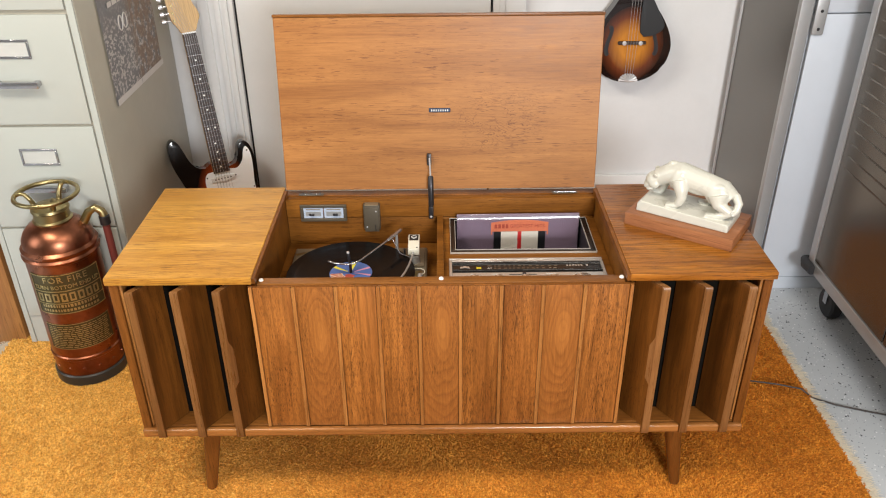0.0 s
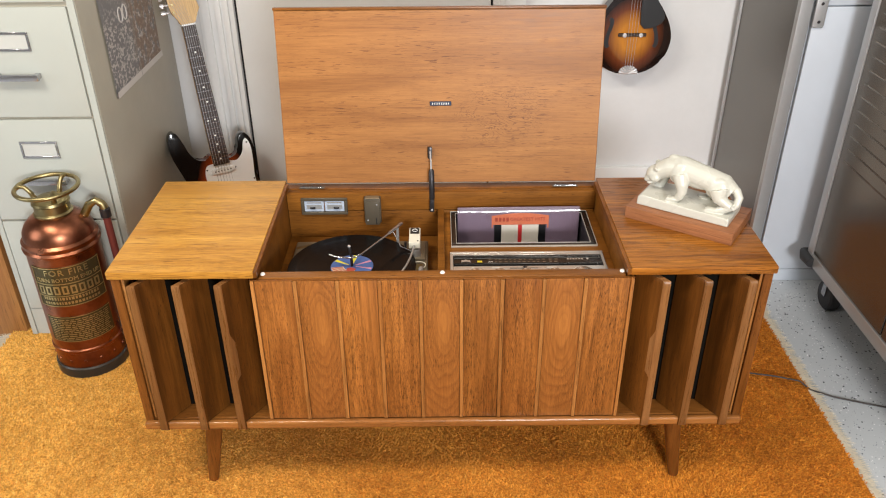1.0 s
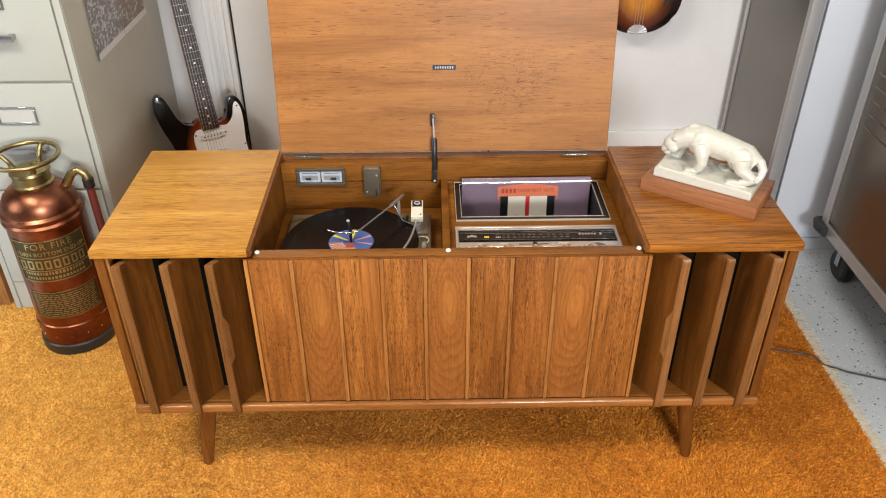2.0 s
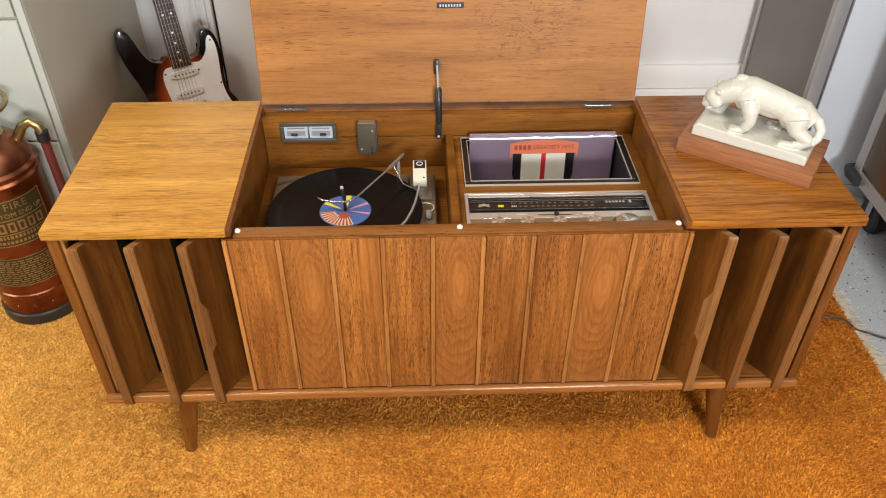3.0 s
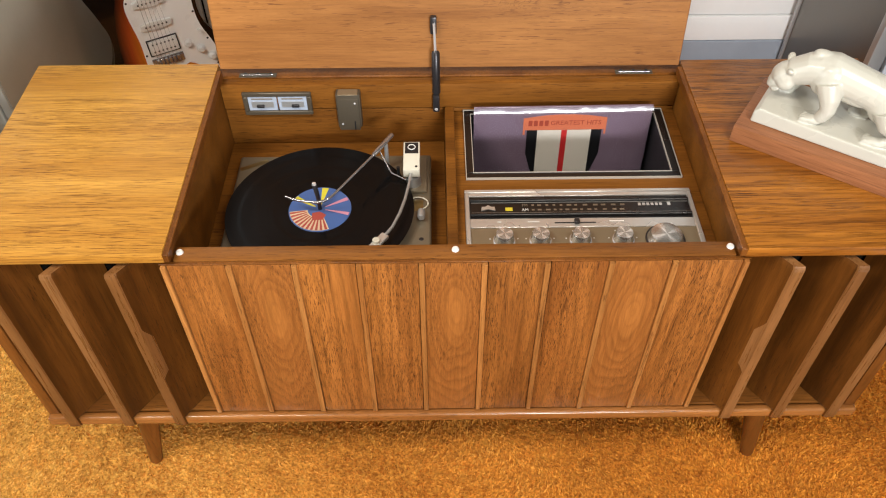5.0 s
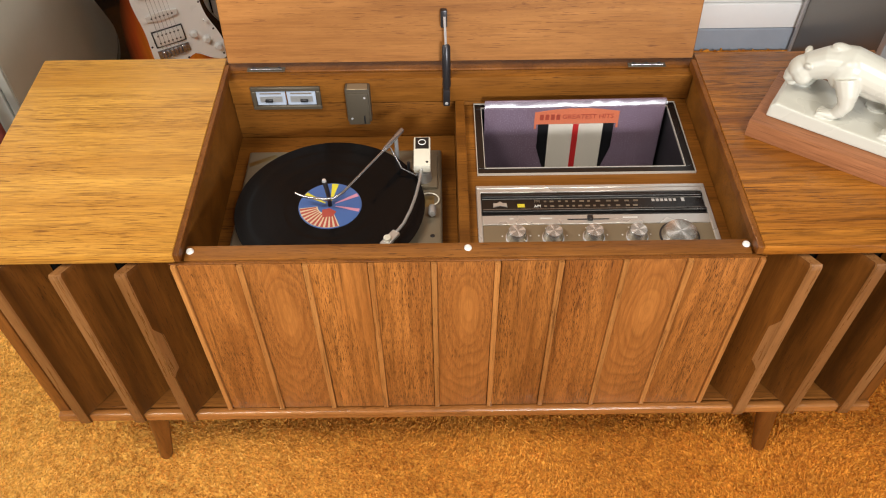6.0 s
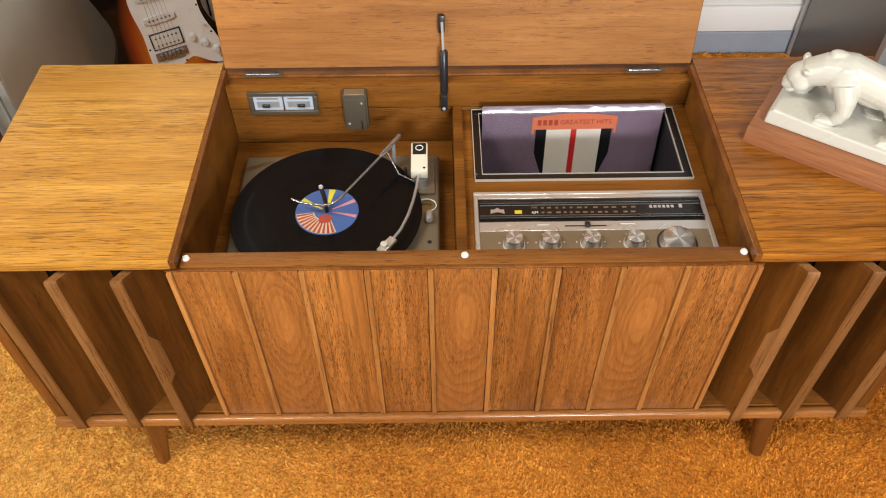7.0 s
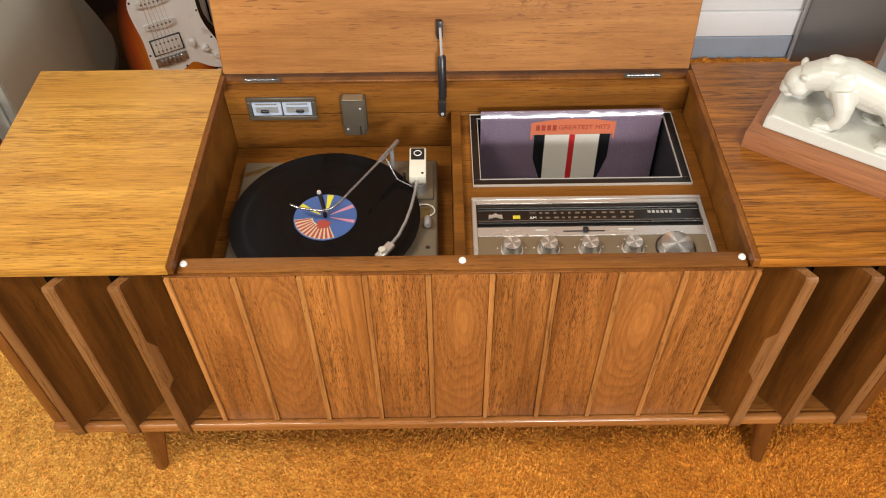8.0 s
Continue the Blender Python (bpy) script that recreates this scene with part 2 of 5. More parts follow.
def part(name, bm, mat, parent, label="", world=True):
    """One mesh as a part; world: its points are given in the world of an unturned thing."""
    if world:
        root, off = parent, Vector((0, 0, 0))
        while root is not None:
            off += root.location
            root = root.parent
        bmesh.ops.translate(bm, vec=-off, verts=bm.verts)
    ob = new(name, mesh_of(name, bm, mat))
    ob.parent = parent
    if label:
        tagged(ob, label)
    return ob


def thing(name, place, label, category, group="", kind=""):
    ob = new(name)
    ob.empty_display_size = 0.05
    if isinstance(place, Matrix):
        ob.matrix_basis = place
    else:
        ob.location = place
    return tagged(ob, label, category, group, kind)


def solid(name, bm, mat, label, category, kind="", place=(0, 0, 0)):
    bmesh.ops.translate(bm, vec=-Vector(place), verts=bm.verts)
    ob = new(name, mesh_of(name, bm, mat))
    ob.location = place
    return tagged(ob, label, category, kind=kind)


# ---- setting ----
FLOOR_Z = -0.02


def speckled():
    m, n, l, b = material("speckled_epoxy", 0.25, 0, 0.3)
    v = coords(n, l, (1, 1, 1))
    base = mix(n, l, noise_at(n, l, v, 5, 4), (0.42, 0.44, 0.46), (0.52, 0.54, 0.56))
    for scale, lim, c in ((70, 0.16, (0.03, 0.03, 0.035)), (95, 0.15, (0.8, 0.8, 0.8)), (120, 0.14, (0.16, 0.18, 0.2))):
        vo = n.new("ShaderNodeTexVoronoi")
        vo.inputs["Scale"].default_value = scale
        l.new(v, vo.inputs["Vector"])
        gate = noise_at(n, l, v, scale * 0.6, 1)
        dot = ramp(n, l, vo.outputs["Distance"], [(lim, (1, 1, 1)), (lim + 0.06, (0, 0, 0))])
        g = ramp(n, l, gate, [(0.5, (0, 0, 0)), (0.53, (1, 1, 1))])
        base = mix(n, l, mix(n, l, 1.0, dot, g, "MULTIPLY"), base, c)
    l.new(base, b.inputs["Base Color"])
    return m


EPOXY = speckled()
solid("floor", boxed(-3.4, 2.6, -3.6, 1.385, FLOOR_Z - 0.1, FLOOR_Z), EPOXY, "grey epoxy garage floor with black and white flakes", "floor", "structure")
solid("wall_back", boxed(-3.4, 2.6, 1.3826, 1.5, FLOOR_Z, 2.7), WALLPAINT, "white painted back wall of the garage", "wall", "structure")
solid("wall_right", boxed(2.6, 2.72, -3.6, 1.5, FLOOR_Z, 2.7), DULL, "unseen dull grey side wall, dark to cut bounce", "wall", "structure")
# Openings added to the two unseen walls below, to hold area lamps.
left_wall = bmesh.new()
for y0, y1, z0, z1 in ((-3.6, -1.62, FLOOR_Z, 2.7), (-0.18, 1.5, FLOOR_Z, 2.7), (-1.62, -0.18, FLOOR_Z, 0.73), (-1.62, -0.18, 2.27, 2.7)):
    box(left_wall, -3.52, -3.4, y0, y1, z0, z1)
solid("wall_left", left_wall, DULL, "unseen dull grey side wall with an opening added for a lamp", "wall", "structure")
front_wall = bmesh.new()
for x0, x1, z0, z1 in ((-3.52, 0.38, FLOOR_Z, 2.7), (1.32, 2.72, FLOOR_Z, 2.7), (0.38, 1.32, FLOOR_Z, 1.45), (0.38, 1.32, 1.99, 2.7)):
    box(front_wall, x0, x1, -3.72, -3.6, z0, z1)
solid("wall_front", front_wall, DULL, "unseen dull grey front wall with an opening added for a lamp", "wall", "structure")
solid("ceiling", boxed(-3.52, 2.72, -3.72, 1.5, 2.7, 2.8), DULL, "unseen dull grey garage ceiling, dark to cut bounce", "ceiling", "structure")


def lettering(name, words, height, mat, parent, m, spacing=1.0, depth=0.0004):
    """Words in the built-in font as a thin mesh, centred, at the pose m in the parent's space."""
    c = bpy.data.curves.new(name, "FONT")
    c.body, c.size, c.align_x, c.align_y, c.extrude, c.space_character, c.resolution_u = words, height, "CENTER", "CENTER", depth, spacing, 2
    tmp = new(name, c)
    me = bpy.data.meshes.new_from_object(tmp.evaluated_get(bpy.context.evaluated_depsgraph_get()))
    bpy.data.objects.remove(tmp)
    me.materials.clear()
    me.materials.append(mat)
    ob = new(name, me)
    ob.parent, ob.matrix_basis = parent, m
    return ob


# Unseen strip light bodies, added only to house the two overhead area lamps.
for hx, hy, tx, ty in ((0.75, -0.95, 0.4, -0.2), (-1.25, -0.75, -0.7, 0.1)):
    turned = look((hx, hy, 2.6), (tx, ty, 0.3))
    shop = thing("ceiling_light", turned, "unseen white strip light, added to house an overhead area lamp", "ceiling light", "shop lights")
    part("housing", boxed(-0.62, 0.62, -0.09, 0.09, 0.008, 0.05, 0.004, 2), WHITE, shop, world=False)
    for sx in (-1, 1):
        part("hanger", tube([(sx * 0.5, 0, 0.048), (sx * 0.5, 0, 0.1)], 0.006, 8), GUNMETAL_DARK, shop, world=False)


# ---- stereo console ----
def knotted():
    """Front veneer whose grain opens into ovals round the board's heart."""
    m, n, l, b = material("flame_veneer", 0.36, 0, 0.06)
    b.inputs["Specular IOR Level"].default_value = 0.3
    v = coords(n, l, (1, 1, 1))

    def sum_of(a, k, c):
        q = n.new("ShaderNodeMath")
        q.operation = "MULTIPLY_ADD"
        q.inputs[1].default_value = k
        l.new(a, q.inputs[0])
        l.new(c, q.inputs[2])
        return q.outputs[0]

    sep, ln = n.new("ShaderNodeMapping"), n.new("ShaderNodeVectorMath")
    sep.inputs["Location"].default_value, sep.inputs["Scale"].default_value = (-0.004, 0, -0.02), (1, 0, 0.27)
    ln.operation = "LENGTH"
    l.new(v, sep.inputs[0])
    l.new(sep.outputs[0], ln.inputs[0])
    far = ln.outputs["Value"]
    wave = sum_of(noise_at(n, l, coords(n, l, (1, 1, 0.35), 2.0), 16, 2), 0.034, far)
    wave = sum_of(noise_at(n, l, coords(n, l, (1, 1, 0.12), 2.0), 70, 2), 0.0012, wave)
    many = n.new("ShaderNodeMath")
    many.operation = "MULTIPLY"
    many.inputs[1].default_value = 120.0
    l.new(wave, many.inputs[0])
    fr = n.new("ShaderNodeMath")
    fr.operation = "FRACT"
    l.new(many.outputs[0], fr.inputs[0])
    ring = ramp(n, l, fr.outputs[0], [(0.0, (0.27, 0.095, 0.021)), (0.6, (0.36, 0.135, 0.03)), (0.9, (0.2, 0.068, 0.015)), (1.0, (0.27, 0.095, 0.021))])
    heart = ramp(n, l, far, [(0.0, (0.37, 0.142, 0.032)), (0.013, (0.35, 0.132, 0.03)), (0.02, (0.28, 0.1, 0.022)), (0.05, (0.31, 0.112, 0.026))])
    gate = ramp(n, l, far, [(0.008, (0.3, 0.3, 0.3)), (0.025, (0.5, 0.5, 0.5))])
    base = mix(n, l, gate, heart, ring)
    fine = noise_at(n, l, coords(n, l, (1, 1, 0.05), 2.0), 300, 4, 0.7)
    base = mix(n, l, 1.0, base, ramp(n, l, fine, [(0.3, (0.74, 0.72, 0.68)), (0.7, (1.12, 1.12, 1.12))]), "MULTIPLY")
    por = noise_at(n, l, coords(n, l, (1, 1, 0.05), 2.0), 1500, 2)
    spots = ramp(n, l, por, [(0.54, (0, 0, 0)), (0.6, (0.9, 0.9, 0.9))])
    away = ramp(n, l, far, [(0.012, (0.1, 0.1, 0.1)), (0.032, (1, 1, 1))])
    patch = ramp(n, l, noise_at(n, l, coords(n, l, (1, 1, 0.3), 2.0), 14, 3), [(0.36, (0.15, 0.15, 0.15)), (0.6, (0.95, 0.95, 0.95))])
    spots = mix(n, l, 1.0, mix(n, l, 1.0, spots, away, "MULTIPLY"), patch, "MULTIPLY")
    base = mix(n, l, spots, base, (0.05, 0.016, 0.005))
    l.new(base, b.inputs["Base Color"])
    bump(n, l, b, por, 0.1, 0.0006)
    return m


FLAME = knotted()
FELT = paint("white_felt", (0.75, 0.72, 0.68), 0.8)
BRONZE = paint("bronze_plastic", (0.10, 0.08, 0.055), 0.45, 0.3)
GUNMETAL = paint("dark_steel", (0.045, 0.042, 0.045), 0.35, 0.6)
DIAL_BLACK = paint("dial_black", (0.006, 0.0055, 0.006), 0.3, coat=0.12, relief=0)
PALE_BLUE = paint("pale_blue_plastic", (0.42, 0.48, 0.58), 0.35, relief=0)
TAUPE = paint("taupe_enamel", (0.22, 0.185, 0.13), 0.35, 0.35, 0.1)
IVORY = paint("ivory_plastic", (0.68, 0.64, 0.53), 0.35, relief=0)
GOLDISH = paint("champagne_metal", (0.30, 0.235, 0.15), 0.42, 0.55, 0.08)
SILVER = paint("satin_aluminium", (0.62, 0.6, 0.57), 0.28, 0.6, 0.06)
TRIM = paint("bright_trim", (0.55, 0.52, 0.46), 0.35, 0.3, relief=0)
INK_WHITE = paint("print_white", (0.75, 0.74, 0.7), 0.5, relief=0)
INK_DIM = paint("print_dim", (0.22, 0.17, 0.12), 0.5, relief=0)

console = thing("stereo_console", (0, 0.22, 0), "walnut stereo console with an open lid, standing on an orange rug", "stereo cabinet")
TOP, BOT = 0.633, 0.2035
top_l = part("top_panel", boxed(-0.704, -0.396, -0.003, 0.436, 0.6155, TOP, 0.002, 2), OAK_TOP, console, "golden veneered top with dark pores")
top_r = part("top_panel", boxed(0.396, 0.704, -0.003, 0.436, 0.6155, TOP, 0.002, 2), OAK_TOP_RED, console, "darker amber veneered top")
for s in (-1, 1):
    a, b = sorted((s * 0.698, s * 0.679))
    part("side_panel", boxed(a, b, 0.0, 0.434, BOT + 0.002, 0.6152, 0.002, 2), CASE, console)
    a, b = sorted((s * 0.678, s * 0.672))
    part("side_bead", boxed(a, b, 0.004, 0.05, 0.2262, 0.6152, 0.0015), EDGE, console)
    a, b = sorted((s * 0.393, s * 0.409))
    part("inner_side", boxed(a, b, 0.022, 0.419, 0.2262, 0.6152, 0.001), WELL, console)
    a, b = sorted((s * 0.3975, s * 0.3885))
    part("well_edge", boxed(a, b, -0.002, 0.42, 0.6156, 0.6305, 0.001), CASE, console)
    a, b = sorted((s * 0.671, s * 0.4095))
    part("speaker_cloth", boxed(a, b, 0.052, 0.058, 0.2262, 0.612), CLOTH, console, "black speaker grille cloth")
    part("back_panel", boxed(*sorted((s * 0.678, s * 0.41)), 0.426, 0.434, 0.2262, 0.615), CASE, console)
part("shelf", boxed(-0.6785, 0.6785, 0.004, 0.443, BOT + 0.004, 0.2258, 0.001), RAIL, console)
lip = boxed(-0.698, 0.698, -0.012, 0.003, BOT - 0.001, 0.2235, 0.006, 4)
part("front_lip", lip, EDGE_X, console, "rounded worn front lip")
part("back_panel", boxed(-0.408, 0.408, 0.42, 0.449, 0.2262, 0.6165, 0.002), CASE, console)
part("well_floor", boxed(-0.3925, -0.01, 0.024, 0.4, 0.47, 0.486), WELL, console)

# front: nine boards, thin strips over their joints
EDGES = (-0.4012, -0.312, -0.223, -0.134, -0.047, 0.041, 0.128, 0.216, 0.303, 0.4012)
part("front_core", boxed(-0.404, 0.404, 0.008, 0.0215, 0.224, 0.6042), CASE, console)
for i, (a, b) in enumerate(zip(EDGES, EDGES[1:])):
    bd = boxed(a - (a + b) / 2 + 0.0044, b - (a + b) / 2 - 0.0044, -0.009, 0.0, -0.1905, 0.1905, 0.0016, 2)
    ob = part("board", bd, FLAME if i % 3 == 1 else FRONT, console, "board with an oval flame figure" if i % 3 == 1 else "", world=False)
    ob.location = Vector(((a + b) / 2, 0.0075, 0.4165)) - console.location
    if i:
        rnd = random.Random(i)
        st = boxed(a - 0.0041, a + 0.0041, -0.0052, 0.0078, 0.2265, 0.6068, 0.0018, 2)
        for v in st.verts:
            v.co.x += 0.0008 * math.sin(v.co.z * 40 + i)
        part("joint_strip", st, EDGE, console)
for s in (-1, 1):
    part("border_strip", boxed(*sorted((s * 0.3978, s * 0.4055)), -0.005, 0.0075, 0.2262, 0.6072, 0.002, 2), EDGE, console)
part("top_rail", boxed(-0.3875, 0.3875, 0.005, 0.03, 0.6045, 0.612, 0.0015, 2), RAIL, console)
part("rail_cap", boxed(-0.407, 0.407, -0.0005, 0.0048, 0.6073, 0.6095, 0.0006), CASE, console)
for x in (-0.381, 0.0, 0.382):
    part("bumper", lathe([(0.0, 0.0035), (0.0036, 0.0034), (0.005, 0.002), (0.0053, 0)], 16, m=pose(x, 0.0195, 0.612)), FELT, console, "small white felt bumper")

# six slanted fins in the speaker bays
def fin(x, s, notch):
    """A slanted board; s: -1 for the bay whose boards lean their backs to the console's middle from negative x."""
    bm = bmesh.new()
    z0, z1 = BOT, 0.606
    lean = radians(33)
    ex, ey = -s * math.sin(lean), math.cos(lean)
    zs = [z0, z0 + 0.004] + [0.2272, 0.2277] + [0.24 + 0.006 * i for i in range(60)] + [z1 - 0.004, z1]
    rings = []
    for z in zs:
        cut = 0.0
        if notch:
            lo, hi = 0.352, 0.478
            if lo < z < hi:
                cut = 0.0125 * min(1, (z - lo) / 0.006, max(0.0, (hi - z) / 0.028))
        end = 0.003 if z in (z0, z1) else 0.0
        y_back = 0.047 if z > 0.2275 else -0.0125
        h = 0.0082
        pts = []
        # outer face, then the front end, then the face seen, then the back end
        for du, dv in ((-h, 1), (-h, 0.0), (h - 0.002 , 0.0), (h, 0.002), (h, 1)):
            if dv == 1:
                px = x + du + ex / ey * (y_back + 0.0165)
                py = y_back
            else:
                px, py = x + du * 1.0, -0.0165 + dv + end
            if du == h and dv < 1:
                px += ex * cut
                py += ey * cut
            pts.append((px, py))
        rings.append([bm.verts.new((px, py, z)) for px, py in pts])
    for a, b in zip(rings, rings[1:]):
        for k in range(5):
            f = bm.faces.new((a[k], a[(k + 1) % 5], b[(k + 1) % 5], b[k]))
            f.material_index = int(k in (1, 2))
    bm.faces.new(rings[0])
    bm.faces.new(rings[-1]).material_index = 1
    return bm


for x, notch in ((-0.6525, False), (-0.559, False), (-0.4705, True)):
    for s in (-1, 1):
        bm = fin(x, -1, notch)
        if s > 0:
            for v in bm.verts:
                v.co.x = -v.co.x
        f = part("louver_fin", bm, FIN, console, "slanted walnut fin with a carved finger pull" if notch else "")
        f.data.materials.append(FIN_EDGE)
for s in (-1, 1):
    for y in (0.045, 0.39):
        dy = -0.016 if y < 0.2 else 0.016
        leg = tube([(s * 0.580, y + dy, 0.0), (s * 0.5785, y + dy * 0.95, 0.004), (s * 0.552, y, BOT + 0.003)], [0.0115, 0.0125, 0.0225], 20)
        part("leg", leg, CASE, console, "tapered round walnut leg")

# lid
lid = part("lid", boxed(-0.392, 0.392, 0.0, 0.0175, 0.0, 0.423, 0.0012), LID_WOOD, console, "raised veneered lid", world=False)
lid.matrix_basis = pose(0, 0.4225 - 0.22, 0.6305, -9)
part("lid_edge", boxed(-0.3935, 0.3935, -0.003, 0.018, 0.4232, 0.430, 0.002, 2), RAIL, lid, "darker front edge of the lid", world=False)
badge = part("badge", boxed(-0.0265, 0.0265, -0.0022, -0.0004, 0.196, 0.2065, 0.0006), paint("badge_blue", (0.035, 0.045, 0.075), 0.3, 0.5), lid, "small dark metal badge", world=False)
for i in range(8):
    part("badge_letter", boxed(-0.021 + i * 0.0056, -0.0182 + i * 0.0056, -0.0027, -0.0021, 0.1985, 0.2035), SILVER, badge, world=False)
part("strut_bracket", boxed(-0.033, -0.022, -0.012, -0.0004, 0.064, 0.094, 0.003, 2), GUNMETAL, lid, "dark steel bracket", world=False)
strut = part("lid_strut", tube([(-0.0265, 0.4225, 0.716), (-0.0245, 0.409, 0.668)], 0.0022, 8), CHROME, console, "gas strut that holds the lid")
part("strut_cylinder", tube([(-0.0247, 0.412, 0.671), (-0.0243, 0.410, 0.668), (-0.0236, 0.398, 0.598), (-0.0236, 0.397, 0.594)], [0.005, 0.0072, 0.0072, 0.005], 14), GUNMETAL, strut)
part("strut_foot", boxed(-0.030, -0.018, 0.386, 0.3975, 0.563, 0.597, 0.003, 2), GUNMETAL, strut)
part("strut_pin", lathe([(0.0, 0.002), (0.003, 0.001), (0.003, 0)], 10, m=pose(-0.024, 0.386, 0.57, 90)), CHROME, strut)
for x in (-0.33, 0.317):
    h = part("hinge", boxed(x - 0.032, x + 0.032, 0.4175, 0.4295, 0.6168, 0.6180, 0.0004), BRONZE, console, "bronze butt hinge with a bright pin")
    part("hinge_pin", tube([(x - 0.027, 0.4205, 0.62), (x + 0.027, 0.4205, 0.62)], 0.0013, 10), AGED_CHROME, h)
    for k in (-0.022, 0, 0.022):
        part("screw", lathe([(0.0, 0.0008), (0.0022, 0.0006), (0.0025, 0)], 8, m=pose(x + k, 0.428, 0.6185)), GUNMETAL, h)

# well lining
part("back_board", boxed(-0.392, 0.392, 0.398, 0.4185, 0.5645, 0.614, 0.0015, 2), WELL, console)
part("back_board", boxed(-0.392, 0.392, 0.400, 0.4185, 0.4865, 0.5625, 0.0015, 2), WELL, console)
part("divider", boxed(-0.0095, 0.0065, 0.0305, 0.3975, 0.4865, 0.567, 0.0015, 2), WELL, console)
# the raised platform leaves the record slot open
SX0, SX1, SY0, SY1 = 0.035, 0.356, 0.235, 0.384
PX0, PX1, PY0, PY1 = SX0 - 0.0045, SX1 + 0.0045, SY0 - 0.0045, SY1 + 0.0045
for n, b in (("platform", (0.007, 0.392, 0.0305, PY0, 0.545, 0.5555)), ("platform", (0.007, PX0, PY0 + 0.0005, PY1, 0.545, 0.5555)),
             ("platform", (PX1, 0.392, PY0 + 0.0005, PY1, 0.545, 0.5555)), ("platform", (0.007, 0.392, PY1 + 0.0005, 0.3975, 0.545, 0.5555))):
    part(n, boxed(*b), WELL, console)
for b in ((SX0 - 0.004, SX0, SY0, SY1, 0.29, 0.5553), (SX1, SX1 + 0.004, SY0, SY1, 0.29, 0.5553), (SX0, SX1, SY1, SY1 + 0.004, 0.29, 0.5553), (SX0, SX1, SY0 - 0.004, SY0, 0.29, 0.5553), (SX0 - 0.004, SX1 + 0.004, SY0 - 0.004, SY1 + 0.004, 0.284, 0.2895)):
    part("slot_wall", boxed(*b), BLACK, console)


def rect_frame(bm, x0, x1, y0, y1, w, z0, z1, bevel=0.0):
    for b in ((x0, x1, y0, y0 + w), (x0, x1, y1 - w, y1), (x0, x0 + w, y0 + w, y1 - w), (x1 - w, x1, y0 + w, y1 - w)):
        box(bm, *b, z0, z1, bevel)
    return bm


frame_part = part("slot_frame", rect_frame(bmesh.new(), 0.024, 0.369, 0.222, 0.3955, 0.0125, 0.5556, 0.559, 0.0008), DIAL_BLACK, console, "black record slot frame with bright trim")
part("slot_trim", rect_frame(bmesh.new(), 0.0225, 0.3705, 0.2205, 0.397, 0.0013, 0.5557, 0.5600), TRIM, frame_part)
part("slot_trim", rect_frame(bmesh.new(), 0.0345, 0.3565, 0.2335, 0.3855, 0.0011, 0.5558, 0.5602), TRIM, frame_part)

# two small switches in a frame, and a box beside them
plate = part("switch_plate", rect_frame(bmesh.new(), -0.357, -0.239, -0.6025, -0.5555, 0.0085, 0, 0.006, 0.0015), BRONZE, console, "bronze switch plate with two pale windows", world=False)
for v in plate.data.vertices:
    v.co = Vector((v.co.x, 0.398 - v.co.z - 0.22, -v.co.y))
for k, x in enumerate((-0.324, -0.272)):
    w = part("switch_window", boxed(x - 0.0248, x + 0.0248, 0.394, 0.3975, 0.5645, 0.594, 0.0008), PALE_BLUE, plate, "pale blue window")
    part("window_line", boxed(x - 0.018, x + 0.018, 0.3933, 0.394, 0.5885, 0.5905), INK_DIM, w)
    part("window_slot", boxed(x - 0.019, x + 0.019, 0.3934, 0.394, 0.5715, 0.5835), LIGHT_STEEL, w)
    part("switch_knob", boxed(x - 0.006 + 0.008 * k - 0.004, x + 0.003 + 0.008 * k, 0.389, 0.3934, 0.573, 0.5785, 0.001), GUNMETAL, w)
boxp = part("cartridge_box", boxed(-0.1955, -0.1535, 0.379, 0.3975, 0.537, 0.607, 0.003, 2), BRONZE, console, "small bronze plastic box on the back board")
part("box_face", boxed(-0.193, -0.157, 0.3765, 0.3795, 0.5335, 0.600, 0.0015, 2), BRONZE, boxp)
part("box_lip", boxed(-0.1915, -0.1575, 0.3775, 0.394, 0.6068, 0.6085, 0.0006), GOLDISH, boxp)
part("box_tab", boxed(-0.1665, -0.1645, 0.3758, 0.3766, 0.535, 0.553), BLACK, boxp)
for x, z in ((-0.187, 0.547), (-0.163, 0.591)):
    part("screw", lathe([(0.0, 0.0012), (0.0018, 0.001), (0.0022, 0)], 10, m=pose(x, 0.3765, z, 90)), CHROME, boxp)

# ---- tuner ----
tuner = thing("radio_tuner", (0.2, 0.12, 0.5555), "champagne radio tuner with black dial and five knobs", "radio")
Z = 0.5556
part("bezel", rect_frame(bmesh.new(), 0.0185, 0.3755, 0.034, 0.1945, 0.0075, Z, Z + 0.0042, 0.0012), SILVER, tuner, "bright metal bezel")
part("panel", boxed(0.0255, 0.3685, 0.041, 0.1115, Z, Z + 0.0018), GOLDISH, tuner, "champagne control panel")
part("silver_strip", boxed(0.0255, 0.3685, 0.1118, 0.1305, Z, Z + 0.003, 0.0006), SILVER, tuner)
part("head_strip", boxed(0.0255, 0.3685, 0.1795, 0.1868, Z, Z + 0.0035, 0.0006), SILVER, tuner)
dial = part("dial", boxed(0.0262, 0.3678, 0.131, 0.179, Z, Z + 0.0022, 0.0006), DIAL_BLACK, tuner, "black glass tuning dial")
for y in (0.1385, 0.1695):
    part("dial_rib", tube([(0.027, y, Z + 0.003), (0.367, y, Z + 0.003)], [0.0035, 0.0035], 10), DIAL_BLACK, dial)
